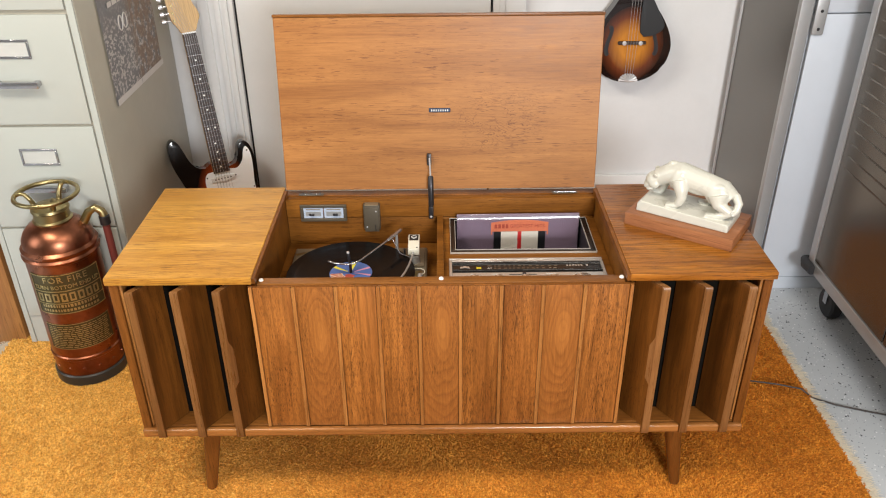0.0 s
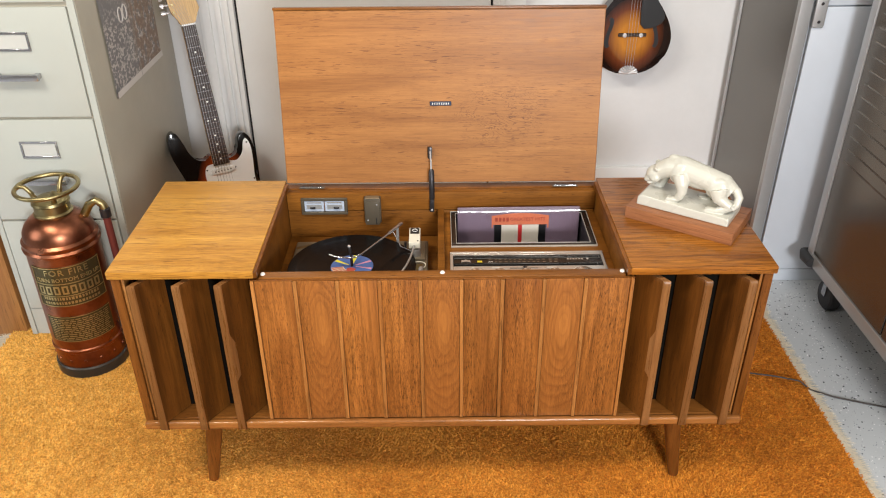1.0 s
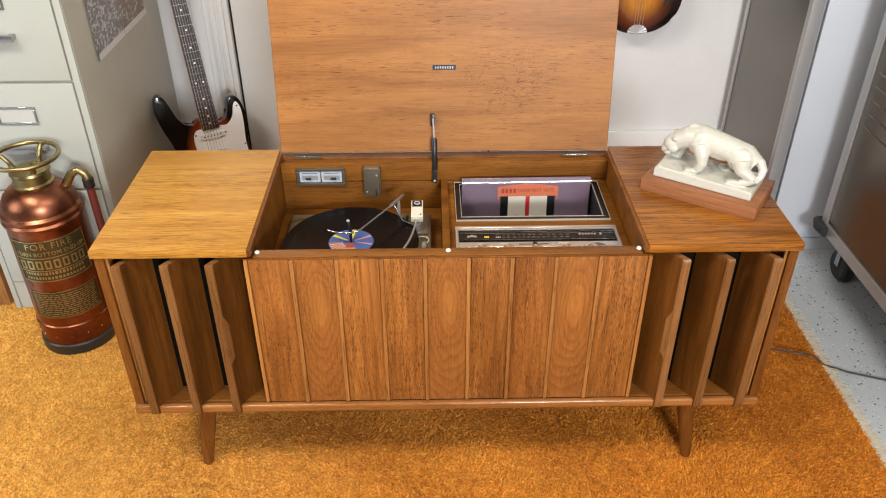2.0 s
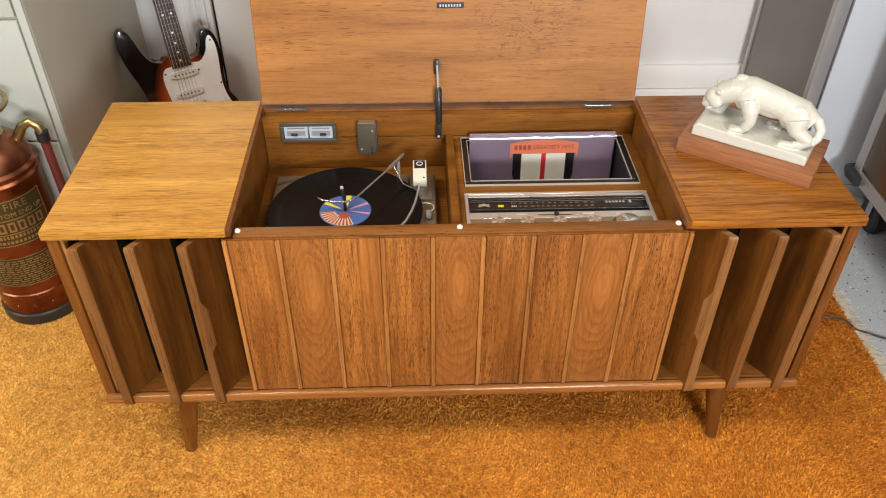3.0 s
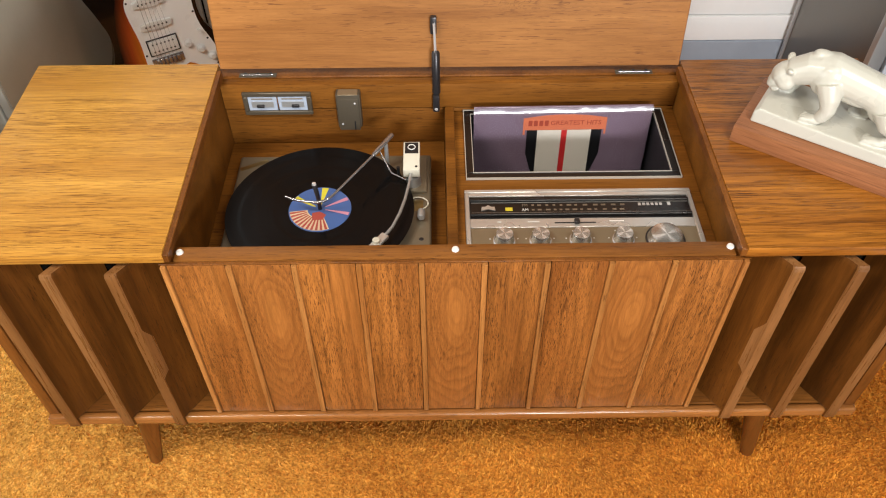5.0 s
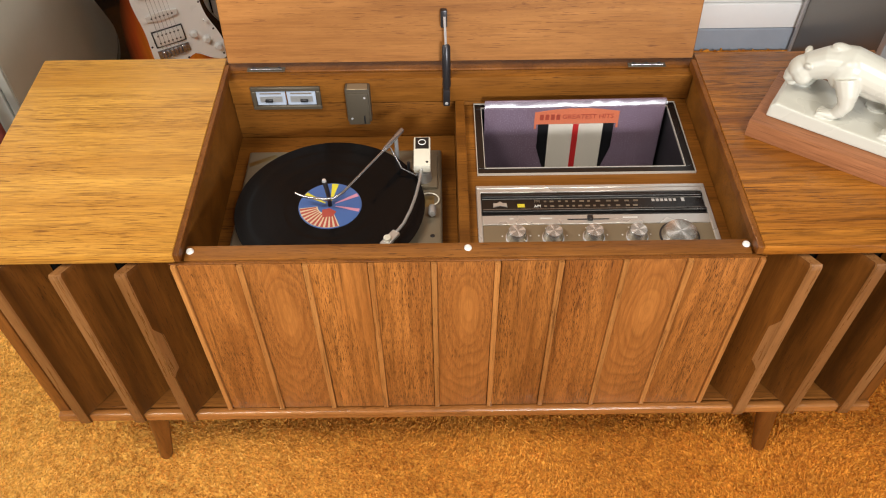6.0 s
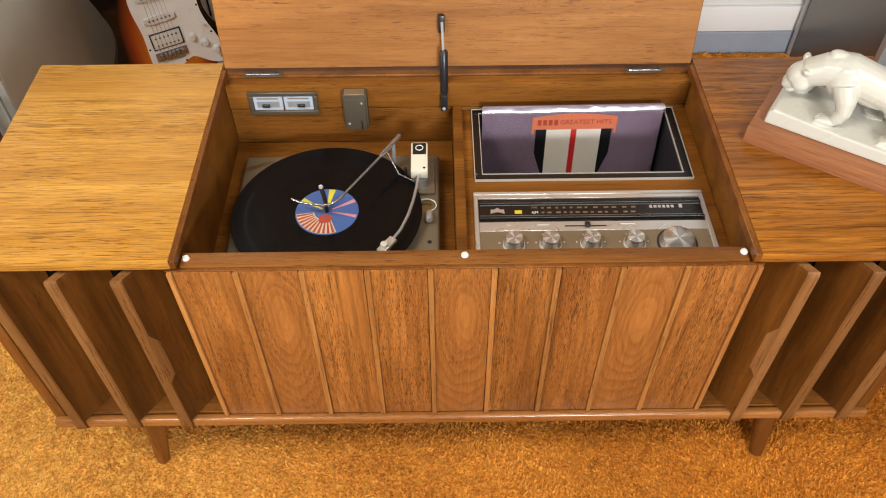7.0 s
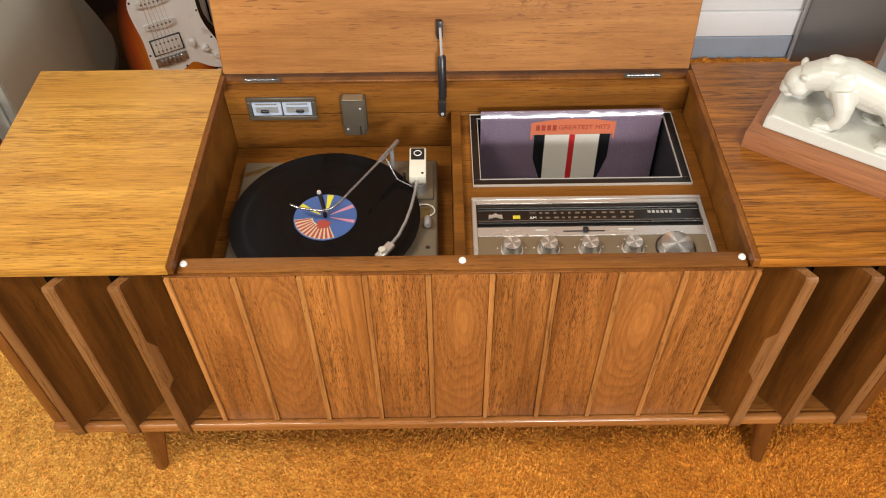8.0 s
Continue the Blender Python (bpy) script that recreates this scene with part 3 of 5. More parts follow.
for y in (0.1433, 0.1652):
    part("dial_line", boxed(0.028, 0.366, y, y + 0.0007, Z + 0.0022, Z + 0.0027), SILVER, dial)
DT = Z + 0.0026
for name, y, start, mat in (("FM", 0.1595, 0.106, INK_DIM), ("AM", 0.1495, 0.108, INK_WHITE)):
    ob = lettering("band_name", name, 0.0075, INK_WHITE if name == "AM" else INK_DIM, tuner, pose(0.1115 - 0.2, y - 0.12, DT - 0.5555))
    rnd = random.Random(name)
    x = 0.122
    while x < 0.262:
        w = rnd.choice((0.004, 0.006, 0.007))
        part("scale_mark", boxed(x, x + w, y - 0.0016, y + 0.0016, DT - 0.0002, DT + 0.0002), INK_DIM, dial)
        x += w + rnd.choice((0.005, 0.007, 0.009))
for i in range(6):
    part("maker_mark", boxed(0.288 + i * 0.0066, 0.2925 + i * 0.0066, 0.157, 0.1625, DT - 0.0002, DT + 0.0003), SILVER, dial)
part("maker_mark", boxed(0.3335, 0.3385, 0.1565, 0.164, DT - 0.0002, DT + 0.0003), SILVER, dial)
part("pilot_window", boxed(0.081, 0.092, 0.1475, 0.1545, DT - 0.0002, DT + 0.0004), paint("yellow_window", (0.75, 0.62, 0.05), 0.3, relief=0), dial, "small yellow pilot window")
crest = part("crest", prism([(0, 0), (0.011, 0.004), (0.022, 0), (0.021, 0.009), (0.016, 0.008), (0.011, 0.0125), (0.006, 0.008), (0.001, 0.009)], 0.0015, 0.0003, 1, pose(0.0435, 0.1475, DT - 0.0004)), SILVER, dial, "plain silver crest")
part("slider_slot", boxed(0.154, 0.217, 0.1195, 0.1215, Z + 0.003, Z + 0.0036), BLACK, tuner)
part("slider", boxed(0.184, 0.192, 0.1165, 0.1255, Z + 0.0032, Z + 0.0085, 0.001), GUNMETAL, tuner)
for x, w in ((0.067, 0.006), (0.113, 0.018), (0.238, 0.022)):
    part("panel_print", boxed(x, x + w, 0.1225, 0.1247, Z + 0.0029, Z + 0.0033), INK_WHITE, tuner)


def knurled(r, h, n=40):
    prof = [(0.0, h), (r * 0.86, h), (r * 0.9, h * 0.96), (r * 0.93, h * 0.55), (r * 1.06, h * 0.25), (r * 1.08, h * 0.06), (r * 1.04, 0)]
    return lathe(prof, n)


def spun():
    """Turned aluminium: wedges of gloss round the axis, painted into the base colour."""
    m, n, l, b = material("spun_aluminium", 0.25, 0.75)
    tc, sp, at = n.new("ShaderNodeTexCoord"), n.new("ShaderNodeSeparateXYZ"), n.new("ShaderNodeMath")
    at.operation = "ARCTAN2"
    l.new(tc.outputs["Object"], sp.inputs[0])
    l.new(sp.outputs[1], at.inputs[0])
    l.new(sp.outputs[0], at.inputs[1])
    w = n.new("ShaderNodeMath")
    w.operation = "MULTIPLY"
    w.inputs[1].default_value = 4.0
    l.new(at.outputs[0], w.inputs[0])
    s = n.new("ShaderNodeMath")
    s.operation = "SINE"
    l.new(w.outputs[0], s.inputs[0])
    l.new(ramp(n, l, s.outputs[0], [(0.0, (0.42, 0.4, 0.37)), (0.5, (0.62, 0.6, 0.56)), (1.0, (0.85, 0.83, 0.8))]), b.inputs["Base Color"])
    return m


SPUN = spun()
for x, r, h in ((0.075, 0.0142, 0.017), (0.129, 0.0142, 0.017), (0.189, 0.0142, 0.017), (0.253, 0.0142, 0.017), (0.316, 0.0255, 0.013)):
    k = part("knob", knurled(r, h), SPUN, tuner, "spun aluminium knob", world=False)
    k.location = (x - 0.2, 0.085 - 0.12, 0.0019)
    part("knob_skirt", lathe([(r * 1.02, 0.0), (r * 1.16, 0.0), (r * 1.16, 0.0015), (r * 1.02, 0.002)], 32), GUNMETAL if r > 0.02 else CHROME, k, world=False)
    for a in range(-130, 131, 52):
        if r < 0.02:
            px, py = 1.5 * r * math.sin(radians(a)), 1.5 * r * math.cos(radians(a))
            part("knob_mark", boxed(px - 0.001, px + 0.001, py - 0.001, py + 0.001, -0.0001, 0.0003), paint("print_orange", (0.8, 0.45, 0.18), 0.5, relief=0) if a < -100 and x == 0.253 else INK_WHITE, k, world=False)

# ---- turntable and record ----
deck = thing("turntable", (-0.2, 0.19, 0.4865), "taupe record changer with chrome arms inside the console", "turntable")
part("deck_plate", boxed(-0.366, -0.034, 0.046, 0.339, 0.494, 0.508, 0.005, 3), TAUPE, deck)
part("deck_base", boxed(-0.36, -0.04, 0.052, 0.333, 0.4866, 0.4939), BLACK, deck)
part("platter", lathe([(0.0, 0.0165), (0.138, 0.0165), (0.141, 0.014), (0.141, 0.001), (0.0, 0.001)], 64, m=pose(-0.2125, 0.188, 0.508)), GUNMETAL, deck)
part("decal", prism([(0, 0), (0.045, 0.022), (0.041, 0.03), (-0.004, 0.008)], 0.0004, m=pose(-0.36, 0.300, 0.508)), BRASS, deck, "small gold maker's decal")
post = part("spindle", tube([(-0.2125, 0.188, 0.52), (-0.2125, 0.188, 0.548), (-0.2135, 0.188, 0.562), (-0.2155, 0.188, 0.579), (-0.2157, 0.188, 0.582)], [0.0034, 0.0034, 0.0038, 0.0036, 0.002], 12), GUNMETAL, deck, "steel changer spindle")
part("spindle_tip", lathe([(0.0, 0.004), (0.003, 0.003), (0.0038, 0.0)], 12, m=pose(-0.2157, 0.188, 0.58)), CHROME, post)
arm2 = part("overarm", tube([(-0.262, 0.180, 0.563), (-0.250, 0.175, 0.561), (-0.235, 0.171, 0.561), (-0.213, 0.1665, 0.562), (-0.2, 0.1665, 0.565), (-0.188, 0.176, 0.566), (-0.127, 0.273, 0.567)], [0.0017, 0.002, 0.002, 0.0022, 0.0022, 0.002, 0.002], 12), AGED_CHROME, deck, "bent chrome record balance arm")
part("overarm_handle", tube([(-0.129, 0.27, 0.567), (-0.127, 0.273, 0.567), (-0.1, 0.318, 0.569), (-0.099, 0.32, 0.569)], [0.0024, 0.0037, 0.0042, 0.0034], 16), AGED_CHROME, arm2)
part("overarm_post", tube([(-0.109, 0.307, 0.508), (-0.109, 0.305, 0.566)], [0.0042, 0.003], 12), LIGHT_STEEL, arm2)
part("overarm_link", tube([(-0.118, 0.285, 0.562), (-0.1, 0.262, 0.536), (-0.075, 0.25, 0.53)], 0.0013, 8), AGED_CHROME, arm2)
plate2 = part("arm_base", boxed(-0.084, -0.041, 0.24, 0.325, 0.508, 0.513, 0.003, 2), TAUPE, deck)
part("arm_pivot", lathe([(0.0, 0.02), (0.012, 0.018), (0.014, 0.0)], 20, m=pose(-0.064, 0.262, 0.513)), LIGHT_STEEL, plate2)
part("pivot_lever", tube([(-0.088, 0.268, 0.511), (-0.0885, 0.266, 0.545)], [0.0018, 0.0028], 8), BLACK, plate2)
arm = part("tonearm", tube([(-0.067, 0.25, 0.545), (-0.07, 0.222, 0.545), (-0.0755, 0.19, 0.5445), (-0.083, 0.16, 0.544), (-0.094, 0.13, 0.5435), (-0.104, 0.114, 0.543)], 0.0025, 12), LIGHT_STEEL, deck, "curved steel tonearm")
head = part("tonearm_housing", boxed(-0.0138, 0.0138, 0.0, 0.064, -0.009, 0.009, 0.0025, 2, pose(-0.066, 0.249, 0.545, 6, 0, 0)), IVORY, arm, "ivory tonearm housing with a black label")
part("housing_label", boxed(-0.011, 0.011, 0.037, 0.0615, 0.009, 0.0094, 0, 1, pose(-0.066, 0.249, 0.545, 6, 0, 0)), BLACK, head)
part("housing_emblem", tube([(-0.066 + 0.006 * math.cos(a), 0.2982 + 0.006 * math.sin(a), 0.5603) for a in [math.pi * i / 10 for i in range(20)]], 0.0008, 6, closed=True), INK_WHITE, head)
part("housing_screw", lathe([(0.0, 0.001), (0.0022, 0.0008), (0.0022, 0)], 10, m=pose(-0.058, 0.256, 0.5545)), GUNMETAL, head)
turn = pose(-0.106, 0.112, 0.5425, 0, 0, -36)
shell = part("headshell", boxed(-0.0068, 0.0068, -0.03, 0.004, -0.004, 0.002, 0.0012, 1, turn), SILVER, arm, "silver headshell and cartridge")
part("cartridge", boxed(-0.007, 0.007, -0.029, -0.012, -0.012, -0.0042, 0.001, 1, turn), BLACK, shell)
part("finger_screw", lathe([(0.0, 0.006), (0.0055, 0.005), (0.006, 0.0)], 16, m=turn @ pose(-0.001, -0.018, 0.002)), IVORY, shell)
ring_pts = [(-0.056 + 0.017 * math.cos(a), 0.212 + 0.0125 * math.sin(a), 0.513 + 0.002 * math.sin(a)) for a in [radians(d) for d in range(-60, 250, 20)]]
adapter = part("cable_loop", tube(ring_pts, 0.0012, 8), IVORY, deck, "thin ivory wire loop")
part("adapter_weight", lathe([(0.0, 0.0), (0.0062, 0.001), (0.0064, 0.018), (0.0045, 0.021), (0.0, 0.022)], 16, m=pose(-0.05, 0.193, 0.515, 78)), LIGHT_STEEL, adapter)
part("gold_patch", boxed(-0.068, -0.047, 0.2, 0.224, 0.508, 0.5083), BRASS, deck)
part("deck_screw", lathe([(0.0, 0.001), (0.003, 0.0008), (0.0038, 0)], 12, m=pose(-0.05, 0.137, 0.508)), GUNMETAL, deck)


def vinyl():
    m, n, l, b = material("black_vinyl", 0.24, 0, 0.0)
    b.inputs["Base Color"].default_value = (0.004, 0.004, 0.0045, 1)
    b.inputs["Anisotropic"].default_value = 0.96
    b.inputs["Anisotropic Rotation"].default_value = 0.25
    b.inputs["Specular IOR Level"].default_value = 0.14
    tg = n.new("ShaderNodeTangent")
    tg.direction_type, tg.axis = "RADIAL", "Z"
    l.new(tg.outputs[0], b.inputs["Tangent"])
    band = n.new("ShaderNodeTexWave")
    band.wave_type, band.rings_direction = "RINGS", "Z"
    band.inputs["Scale"].default_value = 11.0
    l.new(coords(n, l, (1, 1, 1)), band.inputs["Vector"])
    l.new(ramp(n, l, band.outputs["Fac"], [(0.0, (0.26, 0.26, 0.26)), (0.85, (0.22, 0.22, 0.22)), (0.95, (0.12, 0.12, 0.12))]), b.inputs["Roughness"])
    return m


disc = thing("vinyl_record", pose(-0.2125, 0.188, 0.5247), "black vinyl record with a blue picture label on the platter", "record")
part("vinyl", lathe([(0.0, 0.0), (0.148, 0.0), (0.1505, 0.0008), (0.151, 0.0013), (0.1505, 0.0019), (0.148, 0.0018), (0.062, 0.0017), (0.056, 0.0013), (0.0, 0.0013)], 128), vinyl(), disc, world=False)


def wedge(a0, a1, r0, r1, z0, z1):
    k = max(2, int((a1 - a0) / 8))
    ang = [radians(a0 + (a1 - a0) * i / k) for i in range(k + 1)]
    out = [(r1 * math.cos(a), r1 * math.sin(a)) for a in ang] + [(r0 * math.cos(a), r0 * math.sin(a)) for a in ang[::-1]]
    return prism(out, z1 - z0, m=pose(0, 0, z0))


lab = part("label", lathe([(0.0, 0.0022), (0.0497, 0.0022), (0.0503, 0.0013)], 64), paint("label_blue", (0.07, 0.15, 0.42), 0.4, relief=0), disc, "round blue label with coloured rays", world=False)
YEL, PINK, BRICKY, CRM = (paint(nm, c, 0.45, relief=0) for nm, c in (("label_yellow", (0.8, 0.72, 0.06)), ("label_pink", (0.72, 0.32, 0.45)), ("label_red", (0.45, 0.08, 0.06)), ("label_cream", (0.75, 0.6, 0.42))))
for a, w, mt in ((84, 13, YEL), (28, 9, PINK), (-14, 8, PINK), (148, 11, YEL)):
    part("ray", wedge(a - w / 2, a + w / 2, 0.009, 0.0485, 0.0022, 0.0025), mt, lab, world=False)
part("label_fan", wedge(188, 292, 0.02, 0.0485, 0.0022, 0.0025), CRM, lab, world=False)
for i in range(11):
    part("fan_stripe", wedge(190 + i * 9.4, 195 + i * 9.4, 0.022, 0.048, 0.0025, 0.0027), BRICKY, lab, world=False)
part("label_mark", prism([(-0.02, -0.008), (-0.005, -0.012), (0.004, -0.004), (-0.004, 0.007), (-0.016, 0.008)], 0.0003, m=pose(0.006, -0.012, 0.0025, 0, 0, 20)), BRICKY, lab, world=False)

# ---- record sleeve in the slot ----
def sleeve_print():
    m, n, l, b = material("violet_card", 0.35, 0, 1.0)
    b.inputs["Coat Roughness"].default_value = 0.1
    v = coords(n, l, (1, 1, 1))
    base = mix(n, l, noise_at(n, l, v, 7, 3), (0.13, 0.065, 0.085), (0.25, 0.19, 0.27))
    base = mix(n, l, ramp(n, l, noise_at(n, l, v, 420, 2), [(0.5, (0, 0, 0)), (0.68, (0.55, 0.55, 0.55))]), base, (0.42, 0.36, 0.44))
    l.new(base, b.inputs["Base Color"])
    nz = noise_at(n, l, coords(n, l, (1, 1, 2.2)), 13, 4, 0.6, 1.0)
    k = n.new("ShaderNodeBump")
    k.inputs["Strength"].default_value, k.inputs["Distance"].default_value = 0.5, 0.006
    l.new(nz, k.inputs["Height"])
    l.new(k.outputs[0], b.inputs["Coat Normal"])
    return m


sleeve = thing("record_sleeve", pose(0.194, 0.352, 0.2896, -5.0, 0, 0.6), "shrink-wrapped violet record sleeve with an orange title bar in its slot", "record sleeve")
part("card", boxed(-0.153, 0.157, 0, 0.004, 0, 0.2915, 0.0008), sleeve_print(), sleeve, world=False)


def glossy(name, c):
    m = paint(name, c, 0.4, coat=1.0, relief=0)
    m.node_tree.nodes["Principled BSDF"].inputs["Coat Roughness"].default_value = 0.12
    return m


film = bmesh.new()
bmesh.ops.create_grid(film, x_segments=60, y_segments=50, size=0.5)
for v in film.verts:
    a, b = v.co.x, v.co.y + 0.5
    w = noise.noise(Vector((a * 7, b * 12, 0.3))) * 0.5 + noise.noise(Vector((a * 22, b * 34, 2.0))) * 0.25
    v.co = Vector((a * 0.311 + 0.002, -0.0028 - 0.007 * b ** 6 + 0.2 * max(0.0, b - 0.965) + 0.0017 * w, b * 0.292))


def cling_film():
    m = bpy.data.materials.new("cling_film")
    m.use_nodes = True
    n, l = m.node_tree.nodes, m.node_tree.links
    n.remove(n["Principled BSDF"])
    mixer, clear, gloss = n.new("ShaderNodeMixShader"), n.new("ShaderNodeBsdfTransparent"), n.new("ShaderNodeBsdfGlossy")
    gloss.inputs["Roughness"].default_value = 0.16
    mixer.inputs[0].default_value = 0.17
    l.new(clear.outputs[0], mixer.inputs[1])
    l.new(gloss.outputs[0], mixer.inputs[2])
    l.new(mixer.outputs[0], n["Material Output"].inputs[0])
    return m


part("shrink_wrap", film, cling_film(), sleeve, "crinkled clear shrink wrap", world=False)
ORANGE, LINEN, STRIPE = glossy("title_orange", (0.72, 0.2, 0.1)), glossy("linen_print", (0.78, 0.72, 0.63)), glossy("red_stripe", (0.6, 0.03, 0.03))
bar = prism([(-0.073, 0.0), (-0.073, -0.008), (-0.0695, -0.008), (-0.0695, 0.0015), (0.0695, 0.0015), (0.0695, -0.008), (0.073, -0.008), (0.073, 0.026)] + [(0.06, 0.028), (0.04, 0.031), (0.015, 0.033), (-0.015, 0.033), (-0.04, 0.031), (-0.06, 0.028), (-0.073, 0.026)], 0.0006)
title = part("title_bar", bar, ORANGE, sleeve, "orange title bar", world=False)
title.matrix_basis = pose(0.007, 0.0, 0.2425, 90)
DARK_RED = glossy("title_red", (0.42, 0.07, 0.04))
lettering("title_words", "GREATEST HITS", 0.0128, DARK_RED, sleeve, pose(0.026, -0.0008, 0.2585, 90), 1.0)
for i in range(4):
    part("title_mark", boxed(-0.057 + i * 0.0095, -0.0505 + i * 0.0095, -0.0012, -0.0006, 0.253, 0.264), DARK_RED, title, world=False).matrix_basis = title.matrix_basis.inverted()
part("black_arch", prism([(-0.066, 0.003), (-0.066, -0.05), (-0.048, -0.11), (0.048, -0.11), (0.066, -0.05), (0.066, 0.003)], 0.0003, m=pose(0.007, 0, 0.2425, 90)), glossy("sleeve_black", (0.01, 0.01, 0.012)), sleeve, world=False)
part("pale_field", boxed(-0.0405, 0.0545, -0.0006, -0.0003, 0.14, 0.2435), LINEN, sleeve, world=False)
part("red_line", boxed(0.002, 0.012, -0.0009, -0.0006, 0.14, 0.2435), STRIPE, sleeve, world=False)

# ---- wall details ----
STEM = paint("blue_grey_concrete", (0.29, 0.325, 0.38), 0.7, dirt=0.2, relief=0.3)
solid("wall_footing", boxed(-3.4, 2.6, 1.352, 1.3822, FLOOR_Z, 0.066, 0.003), STEM, "blue-grey painted concrete footing under the wall", "footing", "structure")
solid("baseboard", boxed(0.3, 2.6, 1.356, 1.3822, 0.0665, 0.148, 0.004, 2), WHITE, "white wooden baseboard along the wall", "baseboard", "structure")
solid("trim_board", boxed(0.3, 2.6, 1.3635, 1.3822, 0.15, 0.232, 0.003, 2), WHITE, "second white board above the baseboard", "trim", "structure")
GAP = paint("gap_black", (0.01, 0.01, 0.01), 0.8)
door = thing("door_1", (-0.25, 1.28, 0.14), "closed white panelled house door behind the console", "door", kind="structure")
part("door_leaf", boxed(-0.6915, 0.1772, 1.3539, 1.3822, 0.1062, 2.1388, 0.002), WHITE, door)
for x0, x1 in ((-0.5668, -0.3195), (-0.1959, 0.0618)):
    for z0, z1 in ((0.9126, 1.95), (0.2633, 0.7786)):
        pn = part("door_panel", boxed(x0, x1, 1.3472, 1.3544, z0, z1, 0.006, 3), WHITE, door)
        part("panel_field", boxed(x0 + 0.03, x1 - 0.03, 1.3405, 1.3474, z0 + 0.03, z1 - 0.03, 0.006, 3), WHITE, pn)
part("door_gap", boxed(-0.7003, -0.692, 1.3673, 1.3822, 0.0985, 2.144), GAP, door)
part("door_gap", boxed(0.1777, 0.1849, 1.3673, 1.3822, 0.0985, 2.144), GAP, door)
part("threshold", boxed(-0.7008, 0.1957, 1.3312, 1.3822, 0.0938, 0.1057, 0.003), GUNMETAL, door, "dark metal threshold")
casing = bmesh.new()
for x0, x1, y0 in ((-0.8245, -0.7008, 1.358), (-0.8142, -0.7853, 1.3477), (-0.7678, -0.7472, 1.3497), (-0.7369, -0.7193, 1.3456), (-0.7142, -0.7018, 1.3518)):
    box(casing, x0, x1, y0, 1.3822, 0.0939, 2.18, 0.003, 2)
solid("trim_door_casing", casing, WHITE, "moulded white casing beside the door", "trim", "structure", (-0.74, 1.28, 0.1356))
solid("trim_door_casing", box(boxed(0.1854, 0.2967, 1.3559, 1.3822, 0.0939, 2.2007, 0.003, 2), 0.206, 0.2266, 1.3497, 1.3621, 0.0939, 2.18, 0.003, 2), WHITE, "moulded white casing beside the door", "trim", "structure", (0.24, 1.28, 0.1356))

# ---- filing cabinet and poster ----
fc = thing("filing_cabinet", (-1.115, 0.95, 0.0), "cream steel filing cabinet with four drawers and chrome handles", "filing cabinet")
X0, X1, Y0, Y1 = -1.305, -0.925, 0.648, 1.342
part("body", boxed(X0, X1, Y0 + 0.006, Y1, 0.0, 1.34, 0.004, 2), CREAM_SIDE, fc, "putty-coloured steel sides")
for b in ((X0 + 0.002, X0 + 0.018, 0.0, 1.335), (X1 - 0.02, X1 - 0.002, 0.0, 1.335)):
    part("front_stile", boxed(b[0], b[1], Y0 - 0.001, Y0 + 0.0062, b[2], b[3], 0.001), CREAM, fc)
part("plinth", boxed(X0 + 0.0185, X1 - 0.0205, Y0 + 0.002, Y0 + 0.0063, 0.0, 0.098, 0.001), CREAM, fc)
for z0, z1 in ((0.102, 0.408), (0.416, 0.722), (0.730, 1.024), (1.036, 1.332)):
    d = part("drawer", boxed(X0 + 0.0215, X1 - 0.0235, Y0 - 0.004, Y0 + 0.006, z0, z1, 0.0025, 2), CREAM, fc, "cream drawer front")
    zc, xc = z1 - 0.102, -1.113
    part("label_holder", rect_frame(bmesh.new(), xc - 0.052, xc + 0.052, 0, 0.05, 0.0065, 0, 0.004, 0.001), AGED_CHROME, d, "chrome label holder", world=False)
    lh = d.children[-1]
    for v in lh.data.vertices:
        v.co = Vector((v.co.x - fc.location.x, Y0 - 0.0042 - v.co.z - fc.location.y, v.co.y + zc - 0.01 - fc.location.z))
    part("label_card", boxed(xc - 0.046, xc + 0.046, Y0 - 0.0052, Y0 - 0.0042, zc - 0.004, zc + 0.034), paint("card", (0.5, 0.5, 0.47), 0.6), d)
    hb = part("handle", boxed(xc - 0.062, xc + 0.062, Y0 - 0.032, Y0 - 0.02, zc - 0.084, zc - 0.066, 0.004, 2), AGED_CHROME, d, "chrome bar handle")
    for s in (-1, 1):
        part("handle_foot", boxed(xc + s * 0.052 - 0.008, xc + s * 0.052 + 0.008, Y0 - 0.0205, Y0 - 0.0042, zc - 0.082, zc - 0.068, 0.002), AGED_CHROME, hb)


